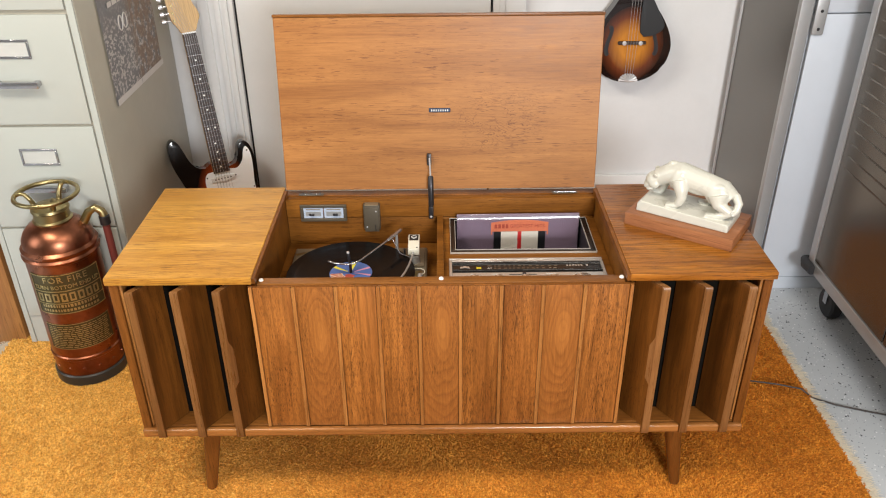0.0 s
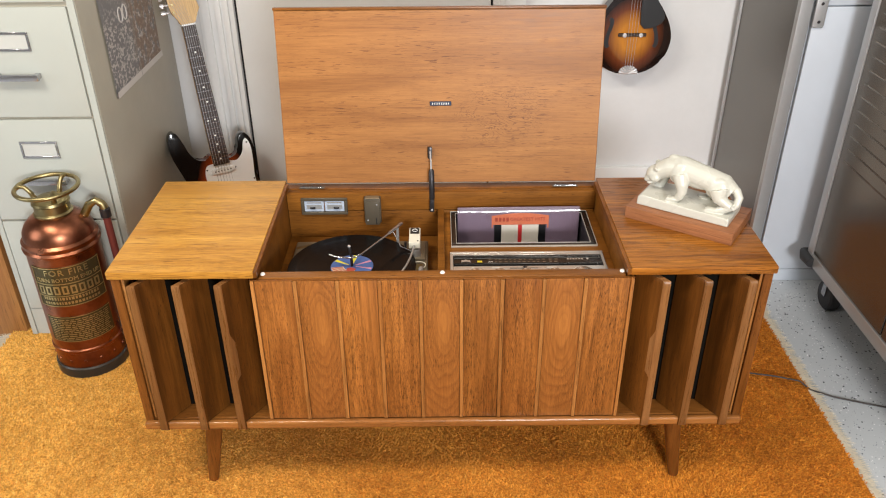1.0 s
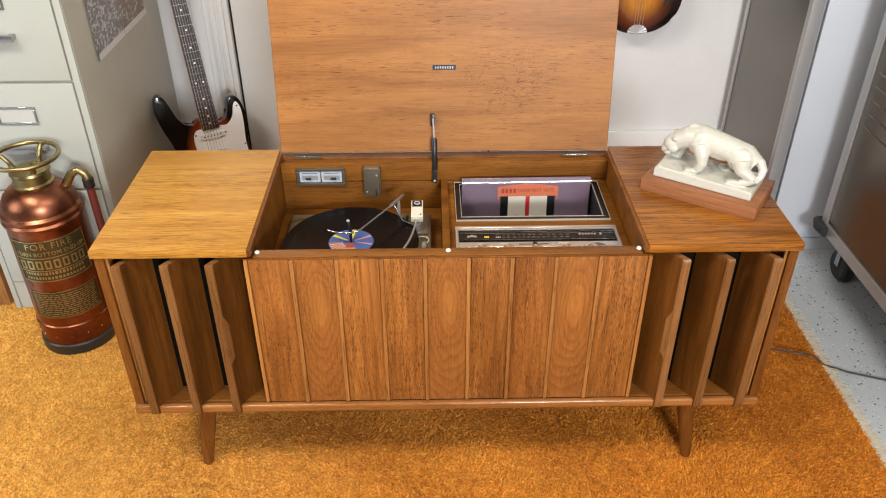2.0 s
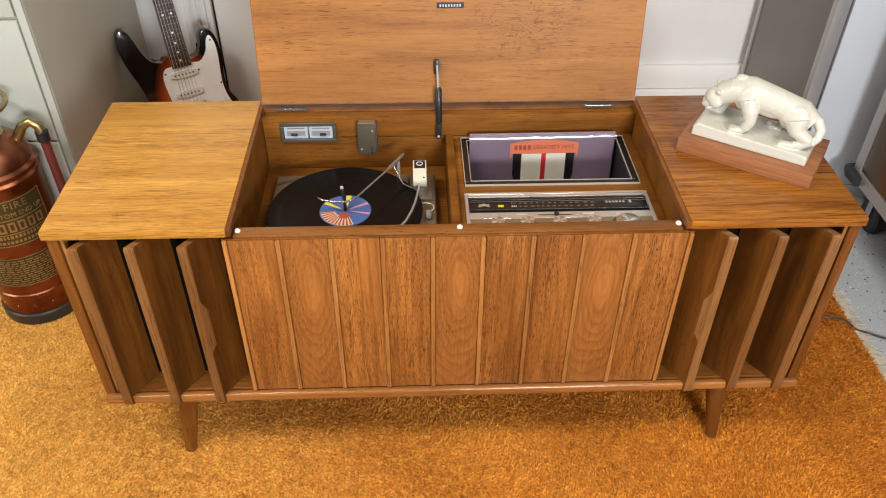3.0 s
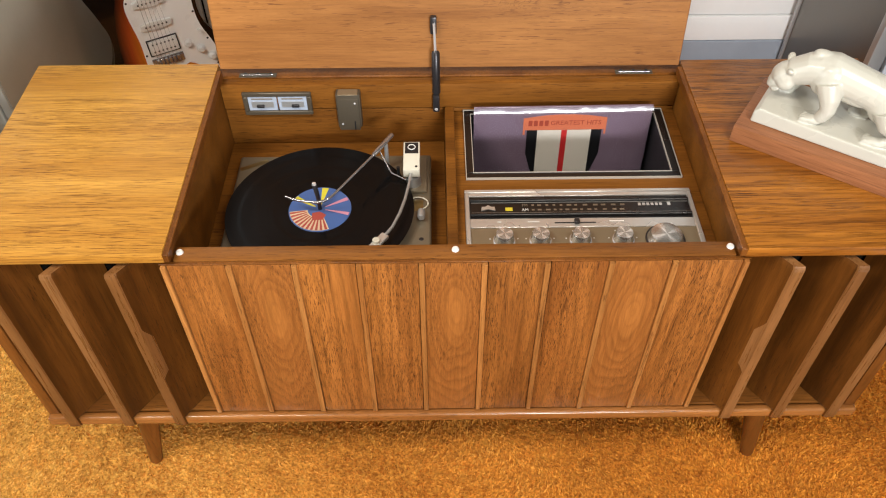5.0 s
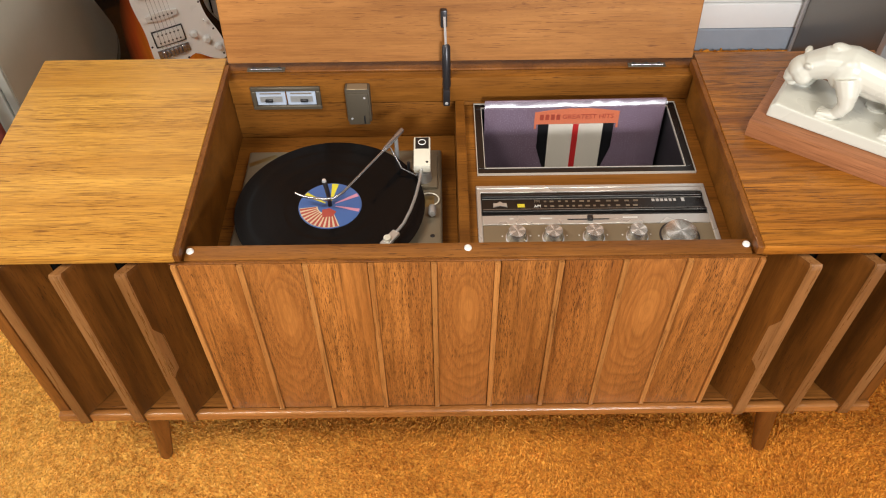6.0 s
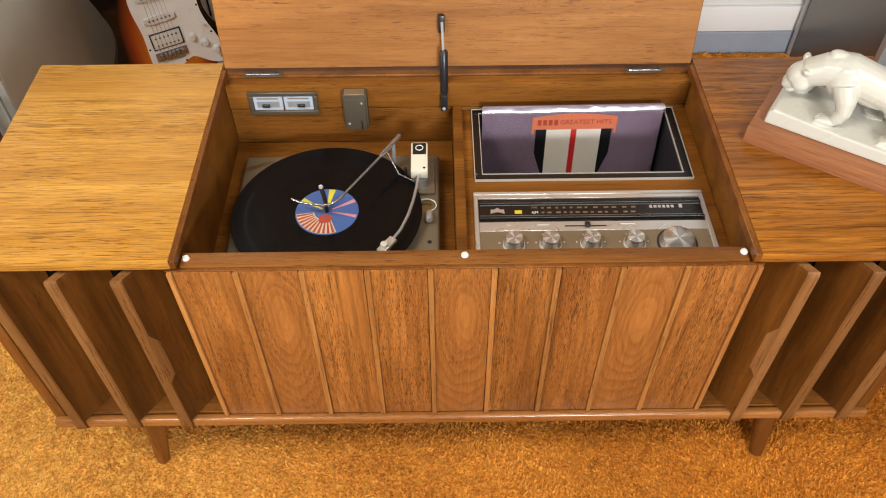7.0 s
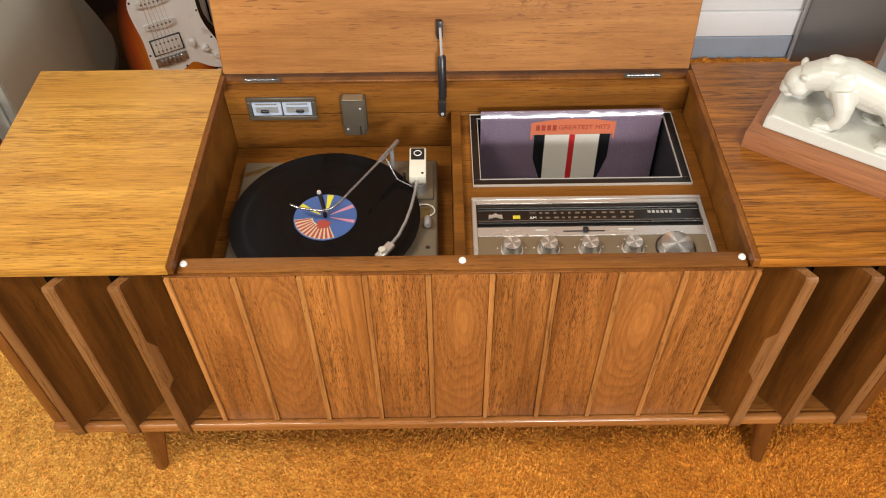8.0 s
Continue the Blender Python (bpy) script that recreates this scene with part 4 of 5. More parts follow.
def poster_print():
    m, n, l, b = material("poster_print", 0.5)
    v = coords(n, l, (1, 1, 1))
    grey = mix(n, l, noise_at(n, l, v, 9, 4), (0.13, 0.125, 0.13), (0.2, 0.19, 0.19))
    marks = noise_at(n, l, coords(n, l, (1, 1, 1.4)), 75, 3, 0.6, 0.4)
    low = n.new("ShaderNodeSeparateXYZ")
    l.new(v, low.inputs[0])
    gate = ramp(n, l, low.outputs[2], [(0.0, (1, 1, 1)), (0.17, (1, 1, 1)), (0.26, (0.1, 0.1, 0.1))])
    ink = ramp(n, l, marks, [(0.52, (0, 0, 0)), (0.56, (0.8, 0.8, 0.8))])
    grey = mix(n, l, mix(n, l, 1.0, ink, gate, "MULTIPLY"), grey, (0.55, 0.5, 0.46))
    side = ramp(n, l, low.outputs[1], [(0.17, (0, 0, 0)), (0.23, (0.75, 0.75, 0.75))])
    grey = mix(n, l, mix(n, l, 1.0, side, ramp(n, l, noise_at(n, l, v, 30, 4), [(0.42, (0, 0, 0)), (0.5, (1, 1, 1))]), "MULTIPLY"), grey, (0.2, 0.12, 0.07))
    l.new(grey, b.inputs["Base Color"])
    return m


poster = thing("poster", pose(-0.9238, 0.777, 0.733), "grey printed poster with pale drawings taped to the cabinet's side", "poster")
sheet = bmesh.new()
bmesh.ops.create_grid(sheet, x_segments=12, y_segments=12, size=0.5)
for v in sheet.verts:
    a, b = v.co.x + 0.5, v.co.y + 0.5
    v.co = Vector((0.0015 + 0.004 * abs(math.sin(a * 3.1)) * (1 - b) + 0.002 * math.sin(b * 5), a * 0.42, b * 0.5))
bmesh.ops.solidify(sheet, geom=sheet.faces[:], thickness=0.0006)
part("paper", sheet, poster_print(), poster, world=False)
PALE = paint("poster_pale", (0.6, 0.56, 0.52), 0.55, relief=0)
part("poster_margin", boxed(0.0062, 0.0066, 0.0, 0.42, 0.0, 0.018), PALE, poster, world=False)
for i, (w, g) in enumerate(((0.03, 0), (0.035, 0.036), (0.025, 0.078), (0.04, 0.108))):
    part("headline_bar", boxed(0.0066, 0.007, 0.06 + g, 0.06 + g + w, 0.262, 0.276), PALE, poster, world=False)
for k in (0, 1):
    part("poster_oval", tube([(0.0068, 0.13 + k * 0.036 + 0.015 * math.cos(a), 0.205 + 0.021 * math.sin(a)) for a in [math.pi * i / 10 for i in range(20)]], 0.0018, 6, closed=True), PALE, poster, world=False)
part("poster_fold", boxed(0.0066, 0.0069, 0.209, 0.211, 0.0, 0.49), paint("poster_fold", (0.28, 0.27, 0.26), 0.6, relief=0), poster, world=False)

# ---- fire extinguisher ----
def copper():
    m, n, l, b = material("old_copper", 0.3, 1.0)
    v = coords(n, l, (1, 1, 1))
    base = mix(n, l, ramp(n, l, noise_at(n, l, v, 7, 5, 0.65), [(0.35, (0, 0, 0)), (0.7, (1, 1, 1))]), (0.36, 0.138, 0.075), (0.16, 0.054, 0.028))
    base = mix(n, l, ramp(n, l, noise_at(n, l, v, 45, 4), [(0.55, (0, 0, 0)), (0.75, (0.6, 0.6, 0.6))]), base, (0.15, 0.055, 0.028))
    l.new(base, b.inputs["Base Color"])
    l.new(ramp(n, l, noise_at(n, l, v, 12, 4), [(0.3, (0.24, 0.24, 0.24)), (0.75, (0.42, 0.42, 0.42))]), b.inputs["Roughness"])
    bump(n, l, b, noise_at(n, l, v, 14, 2), 0.25, 0.004)
    return m


COPPER = copper()
PLATE = paint("plate_brass", (0.105, 0.085, 0.038), 0.45, 0.8, 0.35)
PLATE_HI = paint("plate_relief", (0.5, 0.4, 0.19), 0.32, 0.9, 0.3)
EX = Vector((-1.062, 0.528, 0.0))
ext = thing("fire_extinguisher", EX, "antique copper fire extinguisher with brass plates standing on the rug", "fire extinguisher")
R = 0.097
part("tank", lathe([(0.0, 0.004), (R, 0.004), (R, 0.085), (R + 0.003, 0.088), (R + 0.003, 0.096), (R, 0.099), (R, 0.402), (R + 0.005, 0.406), (R + 0.006, 0.412), (R + 0.001, 0.418), (R + 0.004, 0.424), (R + 0.004, 0.431), (R - 0.003, 0.438), (0.092, 0.456), (0.083, 0.474), (0.069, 0.489), (0.052, 0.4995), (0.04, 0.503), (0.0, 0.503)], 56, m=pose(*EX)), COPPER, ext)
part("base_band", lathe([(0.0, 0.0), (R + 0.004, 0.0), (R + 0.0055, 0.004), (R + 0.0055, 0.03), (R + 0.002, 0.034), (0.0, 0.034)], 56, m=pose(*EX)), paint("dull_lead", (0.06, 0.052, 0.042), 0.38, 0.4, 0.4), ext, "dull grey base band")
for i in range(14):
    a = 2 * math.pi * i / 14
    part("rivet", lathe([(0.0, 0.004), (0.004, 0.003), (0.0055, 0)], 8, m=pose(EX.x + (R - 0.001) * math.cos(a), EX.y + (R - 0.001) * math.sin(a), 0.058, 0, 90, math.degrees(a))), COPPER, ext)
cap = part("cap", lathe([(0.0, 0.5), (0.05, 0.5), (0.052, 0.505), (0.047, 0.51), (0.046, 0.53), (0.05, 0.534), (0.048, 0.541), (0.03, 0.548), (0.0, 0.551)], 40, m=pose(*EX)), BRASS, ext, "tarnished brass screw cap")
wheel = part("hand_wheel", tube([(EX.x + 0.08 * math.cos(a), EX.y + 0.08 * math.sin(a), 0.577) for a in [2 * math.pi * i / 40 for i in range(40)]], 0.0062, 12, closed=True), BRASS, ext, "brass hand wheel")
for a in (70, 190, 310):
    c, s = math.cos(radians(a)), math.sin(radians(a))
    part("spoke", tube([(EX.x + r * c, EX.y + r * s, z) for r, z in ((0.036, 0.541), (0.043, 0.562), (0.055, 0.58), (0.068, 0.583), (0.08, 0.577))], [0.008, 0.0065, 0.006, 0.006, 0.006], 10), BRASS, wheel)
elbow = part("hose_elbow", tube([(EX.x + 0.07, EX.y + 0.02, 0.478), (EX.x + 0.09, EX.y + 0.026, 0.51), (EX.x + 0.108, EX.y + 0.03, 0.519), (EX.x + 0.122, EX.y + 0.032, 0.508), (EX.x + 0.126, EX.y + 0.032, 0.494)], [0.013, 0.0115, 0.011, 0.0115, 0.012], 16), BRASS, ext, "brass hose elbow")
part("hose_clamp", lathe([(0.012, 0.0), (0.0145, 0.002), (0.0145, 0.026), (0.012, 0.028)], 20, m=pose(EX.x + 0.126, EX.y + 0.032, 0.467)), GUNMETAL, elbow)
part("hose", tube([(EX.x + 0.126, EX.y + 0.032, 0.47), (EX.x + 0.128, EX.y + 0.032, 0.3), (EX.x + 0.12, EX.y + 0.03, 0.1), (EX.x + 0.116, EX.y + 0.028, 0.03)], 0.0105, 14), paint("red_hose", (0.16, 0.03, 0.025), 0.5, dirt=0.3), ext, "faded red rubber hose")
part("hose_clip", boxed(EX.x + 0.104, EX.x + 0.118, EX.y + 0.022, EX.y + 0.04, 0.06, 0.075, 0.002), BRASS, ext)


def curved(bm, radius, middle):
    """Wraps a flat part (x along, y up, z out) round the tank."""
    for v in bm.verts:
        a = radians(middle) + v.co.x / R
        r = radius + v.co.z
        v.co = Vector((r * math.cos(a), r * math.sin(a), v.co.y))
    return bm


def strip(x0, x1, y0, y1, z0, z1, k=14):
    bm = bmesh.new()
    for i in range(k):
        box(bm, x0 + (x1 - x0) * i / k, x0 + (x1 - x0) * (i + 1) / k, y0, y1, z0, z1)
    bmesh.ops.remove_doubles(bm, verts=bm.verts, dist=1e-5)
    return bm


MID = -69
p1 = part("name_plate", curved(strip(-0.098, 0.098, 0.252, 0.378, 0.0, 0.0018), R, MID), PLATE, ext, "embossed dark brass name plate", world=False)
p2 = part("instruction_plate", curved(strip(-0.094, 0.094, 0.130, 0.216, 0.0, 0.0015), R, MID), PLATE, ext, "small brass instruction plate", world=False)
for y in (0.253, 0.286, 0.325, 0.3755):
    part("plate_rib", curved(strip(-0.098, 0.098, y, y + 0.002, 0.0018, 0.0032), R, MID), PLATE_HI, p1, world=False)
for y in (0.131, 0.2145):
    part("plate_rib", curved(strip(-0.094, 0.094, y, y + 0.0015, 0.0015, 0.0026), R, MID), PLATE_HI, p2, world=False)
for x in (-0.0975, 0.0955):
    part("plate_rib", curved(strip(x, x + 0.002, 0.255, 0.3755, 0.0018, 0.0032, 1), R, MID), PLATE_HI, p1, world=False)


def bent_words(words, height, y, parent, spacing=1.0):
    ob = lettering("raised_words", words, height, PLATE_HI, parent, Matrix(), spacing, 0.0009)
    for v in ob.data.vertices:
        a, r = radians(MID) + v.co.x / R, R + 0.0022 + v.co.z
        v.co = Vector((r * math.cos(a), r * math.sin(a), y + v.co.y))
    return ob


bent_words("FOR FIRE", 0.026, 0.361, p1, 1.15)
bent_words("TURN BOTTOM END UP", 0.0165, 0.338, p1, 1.0)
rnd = random.Random(3)
for i in range(8):
    x = -0.086 + i * 0.0218
    for x0, x1, y0, y1 in ((x, x + 0.0042, 0.293, 0.319), (x + 0.0115, x + 0.0157, 0.293, 0.319), (x + 0.0042, x + 0.0115, 0.3145, 0.319), (x + 0.0042, x + 0.0115, 0.293, 0.2975)):
        part("raised_bar", curved(strip(x0, x1, y0, y1, 0.0018, 0.0032, 1), R, MID), PLATE_HI, p1, world=False)
for y, hh in ((0.2745, 0.0085), (0.2605, 0.0075)):
    x = -0.08
    while x < 0.075:
        w = rnd.uniform(0.003, 0.007)
        part("raised_bar", curved(strip(x, x + w, y, y + hh, 0.0018, 0.0028, 3), R, MID), PLATE_HI, p1, world=False)
        x += w + 0.0032
for i in range(12):
    y = 0.1365 + i * 0.0063
    x = -0.085
    while x < 0.078:
        w = rnd.uniform(0.006, 0.022)
        part("fine_print", curved(strip(x, min(x + w, 0.086), y, y + 0.0022, 0.0015, 0.0022, 2), R, MID), PLATE_HI, p2, world=False)
        x += w + 0.0035

# ---- wooden post ----
solid("wooden_post", boxed(-1.46, -1.327, 0.664, 0.8, FLOOR_Z, 0.9, 0.004, 2), POST_WOOD, "varnished square wooden post beside the cabinet", "post")

# ---- electric guitar ----
SNOW = paint("white_plastic", (0.8, 0.8, 0.79), 0.3, relief=0)
def burst(name, cx, cy, sx, sy, inner, ring, rim, stops):
    m, n, l, b = material(name, 0.25, 0, 0.5)
    b.inputs["Coat Roughness"].default_value = 0.05
    b.inputs["Specular IOR Level"].default_value = 0.2
    mp, ln = n.new("ShaderNodeMapping"), n.new("ShaderNodeVectorMath")
    mp.inputs["Location"].default_value = (-cx * sx, -cy * sy, 0)
    mp.inputs["Scale"].default_value = (sx, sy, 0)
    ln.operation = "LENGTH"
    l.new(coords(n, l, (1, 1, 1)), mp.inputs[0])
    l.new(mp.outputs[0], ln.inputs[0])
    col = ramp(n, l, ln.outputs["Value"], list(zip(stops, (inner, inner, ring, rim))))
    gr = noise_at(n, l, coords(n, l, (1, 0.06, 1)), 120, 3)
    l.new(mix(n, l, ramp(n, l, gr, [(0.4, (0, 0, 0)), (0.8, (0.25, 0.25, 0.25))]), col, rim), b.inputs["Base Color"])
    return m


nut, bridge = Vector((-0.808, 1.172, 0.842)), Vector((-0.735, 1.09, 0.2))
up = (nut - bridge).normalized()
right = Vector((math.cos(radians(26)), math.sin(radians(26)), 0))
right = (right - up * right.dot(up)).normalized()
out = right.cross(up)
gm = Matrix((( *[right.x, up.x, out.x], bridge.x), (right.y, up.y, out.y, bridge.y), (right.z, up.z, out.z, bridge.z), (0, 0, 0, 1)))
guitar = thing("electric_guitar", gm, "sunburst electric guitar with a white pickguard standing against the wall", "guitar")
HALF = [(0, -0.186), (0.08, -0.178), (0.14, -0.132), (0.163, -0.06), (0.148, 0.01), (0.120, 0.065), (0.114, 0.11), (0.120, 0.16), (0.122, 0.21), (0.112, 0.252), (0.092, 0.266), (0.074, 0.25), (0.066, 0.215), (0.048, 0.192), (0.028, 0.192),
        (-0.028, 0.212), (-0.045, 0.2), (-0.07, 0.202), (-0.094, 0.232), (-0.108, 0.274), (-0.122, 0.308), (-0.14, 0.314), (-0.155, 0.288), (-0.152, 0.225), (-0.13, 0.15), (-0.118, 0.09), (-0.13, 0.03), (-0.16, -0.03), (-0.173, -0.09), (-0.15, -0.145), (-0.09, -0.178)]
SUN = burst("sunburst_lacquer", 0.0, -0.02, 6.9, 2.9, (0.66, 0.20, 0.018), (0.36, 0.06, 0.012), (0.006, 0.005, 0.0045), (0.0, 0.38, 0.58, 0.78))
part("body", prism(smooth_loop(HALF, 4), 0.044, 0.0028, 2, pose(0, 0, -0.054)), SUN, guitar, world=False)
GUARD = [(0.016, -0.045), (0.05, -0.03), (0.085, -0.055), (0.118, -0.07), (0.132, -0.05), (0.128, 0.0), (0.108, 0.06), (0.104, 0.11), (0.11, 0.17), (0.111, 0.22), (0.1, 0.246), (0.088, 0.235), (0.078, 0.2), (0.055, 0.178), (0.028, 0.182), (-0.028, 0.182),
         (-0.05, 0.178), (-0.06, 0.155), (-0.06, 0.12), (-0.054, 0.06), (-0.056, 0.0), (-0.054, -0.03), (-0.035, -0.045)]
gd = part("pickguard", prism(smooth_loop(GUARD, 3), 0.0022, 0.0006, 1, pose(0, 0, -0.0098)), paint("guard_white", (0.9, 0.9, 0.9), 0.3, dirt=0.02, coat=0.2, relief=0), guitar, "white pickguard", world=False)
for px, py in ((0.1, 0.232), (0.1, 0.1), (0.115, 0.02), (0.122, -0.055), (-0.052, 0.165), (-0.05, 0.02), (-0.05, -0.038), (0.045, 0.155), (0.03, -0.036)):
    part("screw", lathe([(0.0, 0.001), (0.0025, 0.0005), (0.003, 0)], 8, m=pose(px, py, -0.0076)), GUNMETAL, gd, world=False)
for py in (0.155, 0.095):
    pk = part("pickup", prism(smooth_loop([(-0.038, 0), (-0.034, -0.009), (0.034, -0.009), (0.038, 0), (0.034, 0.009), (-0.034, 0.009)], 3), 0.008, 0.002, 2, pose(0, py, -0.008)), SNOW, guitar, "white single-coil pickup", world=False)
    for i in range(6):
        part("pole", lathe([(0.0, 0.001), (0.0026, 0.0008), (0.0026, 0)], 8, m=pose(-0.0265 + i * 0.0106, py, 0.0)), GUNMETAL, pk, world=False)
hb = part("humbucker", boxed(-0.037, 0.037, 0.018, 0.056, -0.008, 0.001, 0.003, 2), SNOW, guitar, "white humbucker pickup in a black ring", world=False)
part("pickup_ring", rect_frame(bmesh.new(), -0.0405, 0.0405, 0.0145, 0.0595, 0.003, -0.0078, -0.003, 0.001), BLACK, hb, world=False)
for py in (0.027, 0.047):
    for i in range(6):
        part("pole", lathe([(0.0, 0.001), (0.0026, 0.0008), (0.0026, 0)], 8, m=pose(-0.0265 + i * 0.0106, py, 0.001)), GUNMETAL, hb, world=False)
br = part("bridge", boxed(-0.042, 0.042, -0.018, 0.006, -0.01, -0.004, 0.002, 2), AGED_CHROME, guitar, "dark chrome tremolo bridge", world=False)
for i in range(6):
    part("saddle", boxed(-0.0315 + i * 0.0106, -0.0225 + i * 0.0106, -0.016, 0.004, -0.004, 0.003, 0.0015, 1), AGED_CHROME, br, world=False)
for px, py in ((0.062, 0.022), (0.09, -0.002), (0.114, -0.03)):
    part("control_knob", lathe([(0.0, 0.013), (0.0065, 0.013), (0.0078, 0.011), (0.009, 0.003), (0.0118, 0.0)], 20, m=pose(px, py, -0.0076)), SNOW, guitar, "white control knob", world=False)
part("selector", tube([(0.098, 0.05, -0.008), (0.1, 0.052, 0.008)], [0.002, 0.0035], 8), SNOW, guitar, world=False)
part("jack_plate", prism(smooth_loop([(-0.022, -0.006), (0.0, -0.013), (0.022, -0.006), (0.022, 0.006), (0.0, 0.013), (-0.022, 0.006)], 4), 0.004, 0.0015, 2, pose(0.12, -0.085, -0.010, 0, 0, -18)), CHROME, guitar, "chrome jack plate", world=False)
neck = part("neck", prism([(-0.0215, 0.645), (-0.028, 0.182), (0.028, 0.182), (0.0215, 0.645)], 0.02, 0.006, 2, pose(0, 0, -0.022)), wood("maple", (0.62, 0.42, 0.2), (0.52, 0.33, 0.14), (0.4, 0.25, 0.1), 1, 0.3, 0.4), guitar, "maple neck", world=False)
fb = part("fingerboard", prism([(-0.0212, 0.648), (-0.028, 0.177), (0.028, 0.177), (0.0212, 0.648)], 0.006, 0.001, 1, pose(0, 0, -0.0025)), paint("rosewood", (0.03, 0.014, 0.011), 0.45, dirt=0.4), neck, "dark rosewood fingerboard", world=False)
for i in range(1, 22):
    py = 0.648 * 2 ** (-i / 12)
    hw = 0.0212 + (0.648 - py) / 0.458 * 0.0068
    part("fret", boxed(-hw, hw, py - 0.0008, py + 0.0008, 0.0034, 0.0044), AGED_CHROME, neck, world=False)
for i in (3, 5, 7, 9, 12, 15, 17, 19, 21):
    py = 0.648 * (2 ** (-i / 12) + 2 ** (-(i - 1) / 12)) / 2
    for px in ((-0.012, 0.012) if i == 12 else (0,)):
        part("inlay_dot", lathe([(0.0, 0.0003), (0.0032, 0.0003), (0.0032, 0)], 10, m=pose(px, py, 0.0035)), INK_WHITE, neck, world=False)
part("nut", boxed(-0.0215, 0.0215, 0.647, 0.6515, -0.003, 0.0055), SNOW, neck, world=False)
hs = part("headstock", prism(smooth_loop([(-0.0215, 0.65), (-0.03, 0.672), (-0.044, 0.69), (-0.05, 0.76), (-0.05, 0.82), (-0.03, 0.838), (0.0, 0.828), (0.03, 0.832), (0.045, 0.8), (0.035, 0.77), (0.028, 0.745), (0.04, 0.72), (0.046, 0.695), (0.033, 0.675), (0.0215, 0.65)], 3), 0.015, 0.002, 1, pose(0, 0, -0.02)), neck.data.materials[0], neck, "pale maple headstock", world=False)
for i in range(6):
    px, py = -0.048, 0.692 + i * 0.023
    t = part("tuner", tube([(px + 0.002, py, -0.012), (px - 0.012, py, -0.012), (px - 0.014, py, -0.012), (px - 0.026, py, -0.012)], [0.003, 0.003, 0.008, 0.007], 10), CHROME, neck, "chrome tuner", world=False)
    part("tuner_post", lathe([(0.0, 0.006), (0.0035, 0.006), (0.004, 0)], 10, m=pose(px + 0.012, py, -0.005)), BRASS, neck, world=False)
for i in range(6):
    part("string", tube([((-0.0265 + i * 0.0106), 0.0, 0.0035), (-0.0165 + i * 0.0066, 0.65, 0.0065), (-0.036, 0.692 + i * 0.023, -0.001)], 0.00035 + 0.00008 * (5 - i), 5), CHROME, guitar, world=False)
stand = thing("guitar_stand", (-0.72, 1.05, 0.0), "low black tubular stand under the guitar", "stand")
for s in (-1, 1):
    fx, fy = bridge.x + right.x * s * 0.08, bridge.y + right.y * s * 0.08
    part("cradle", tube([(fx + 0.02, fy - 0.06, 0.012), (fx + 0.012, fy + 0.04, 0.012), (fx + 0.01, fy + 0.035, 0.02), (fx + 0.022, fy - 0.03, 0.034), (fx + 0.024, fy - 0.05, 0.05)], 0.007, 10), RUBBER, stand)
part("crossbar", tube([(bridge.x - right.x * 0.08 + 0.012, bridge.y - right.y * 0.08 + 0.03, 0.012), (bridge.x + right.x * 0.08 + 0.012, bridge.y + right.y * 0.08 + 0.03, 0.012)], 0.006, 10), RUBBER, stand)

# ---- mandolin on the wall ----
mm = Matrix(((1.06, 0, 0, 0.657), (0, 0, -1.06, 1.347), (0, 1.06, 0, 0.622), (0, 0, 0, 1)))
mando = thing("mandolin", mm, "sunburst mandolin with a black pickguard hanging on the wall", "mandolin")
TEAR = [(0, 0), (0.06, 0.012), (0.108, 0.05), (0.127, 0.105), (0.12, 0.155), (0.095, 0.205), (0.064, 0.25), (0.04, 0.295), (0.024, 0.33), (0, 0.335), (-0.024, 0.33), (-0.04, 0.295), (-0.064, 0.25), (-0.095, 0.205), (-0.12, 0.155), (-0.127, 0.105), (-0.108, 0.05), (-0.06, 0.012)]
part("body", prism(smooth_loop(TEAR, 4), 0.05, 0.008, 3, pose(0, 0, 0.0)), burst("mandolin_burst", 0, 0.125, 7.6, 6.4, (0.5, 0.185, 0.018), (0.13, 0.032, 0.011), (0.01, 0.005, 0.004), (0.0, 0.28, 0.58, 0.8)), mando, world=False)
part("pickguard", prism(smooth_loop([(0.022, 0.165), (0.07, 0.158), (0.098, 0.185), (0.075, 0.232), (0.046, 0.282), (0.03, 0.31), (0.024, 0.31)], 3), 0.003, 0.0008, 1, pose(0, 0, 0.054)), BLACK, mando, "glossy black pickguard", world=False)
part("fingerboard", boxed(-0.017, 0.019, 0.262, 0.62, 0.05, 0.058, 0.001), fb.data.materials[0], mando, world=False)
part("neck", boxed(-0.016, 0.018, 0.33, 0.66, 0.03, 0.0498, 0.006, 2), POST_WOOD, mando, world=False)
part("headstock", prism(smooth_loop([(-0.017, 0.62), (-0.035, 0.66), (-0.03, 0.76), (0, 0.77), (0.032, 0.76), (0.037, 0.66), (0.019, 0.62)], 3), 0.015, 0.002, 1, pose(0, 0, 0.03)), BLACK, mando, world=False)
mb = part("bridge", boxed(-0.045, 0.045, 0.126, 0.137, 0.05, 0.058, 0.002, 1), paint("ebony", (0.03, 0.015, 0.01), 0.4), mando, "dark wooden bridge", world=False)
for px in (-0.025, 0.027):
    part("bridge_wheel", lathe([(0.0, 0.004), (0.007, 0.003), (0.007, 0)], 14, m=pose(px, 0.1315, 0.058)), CHROME, mb, world=False)
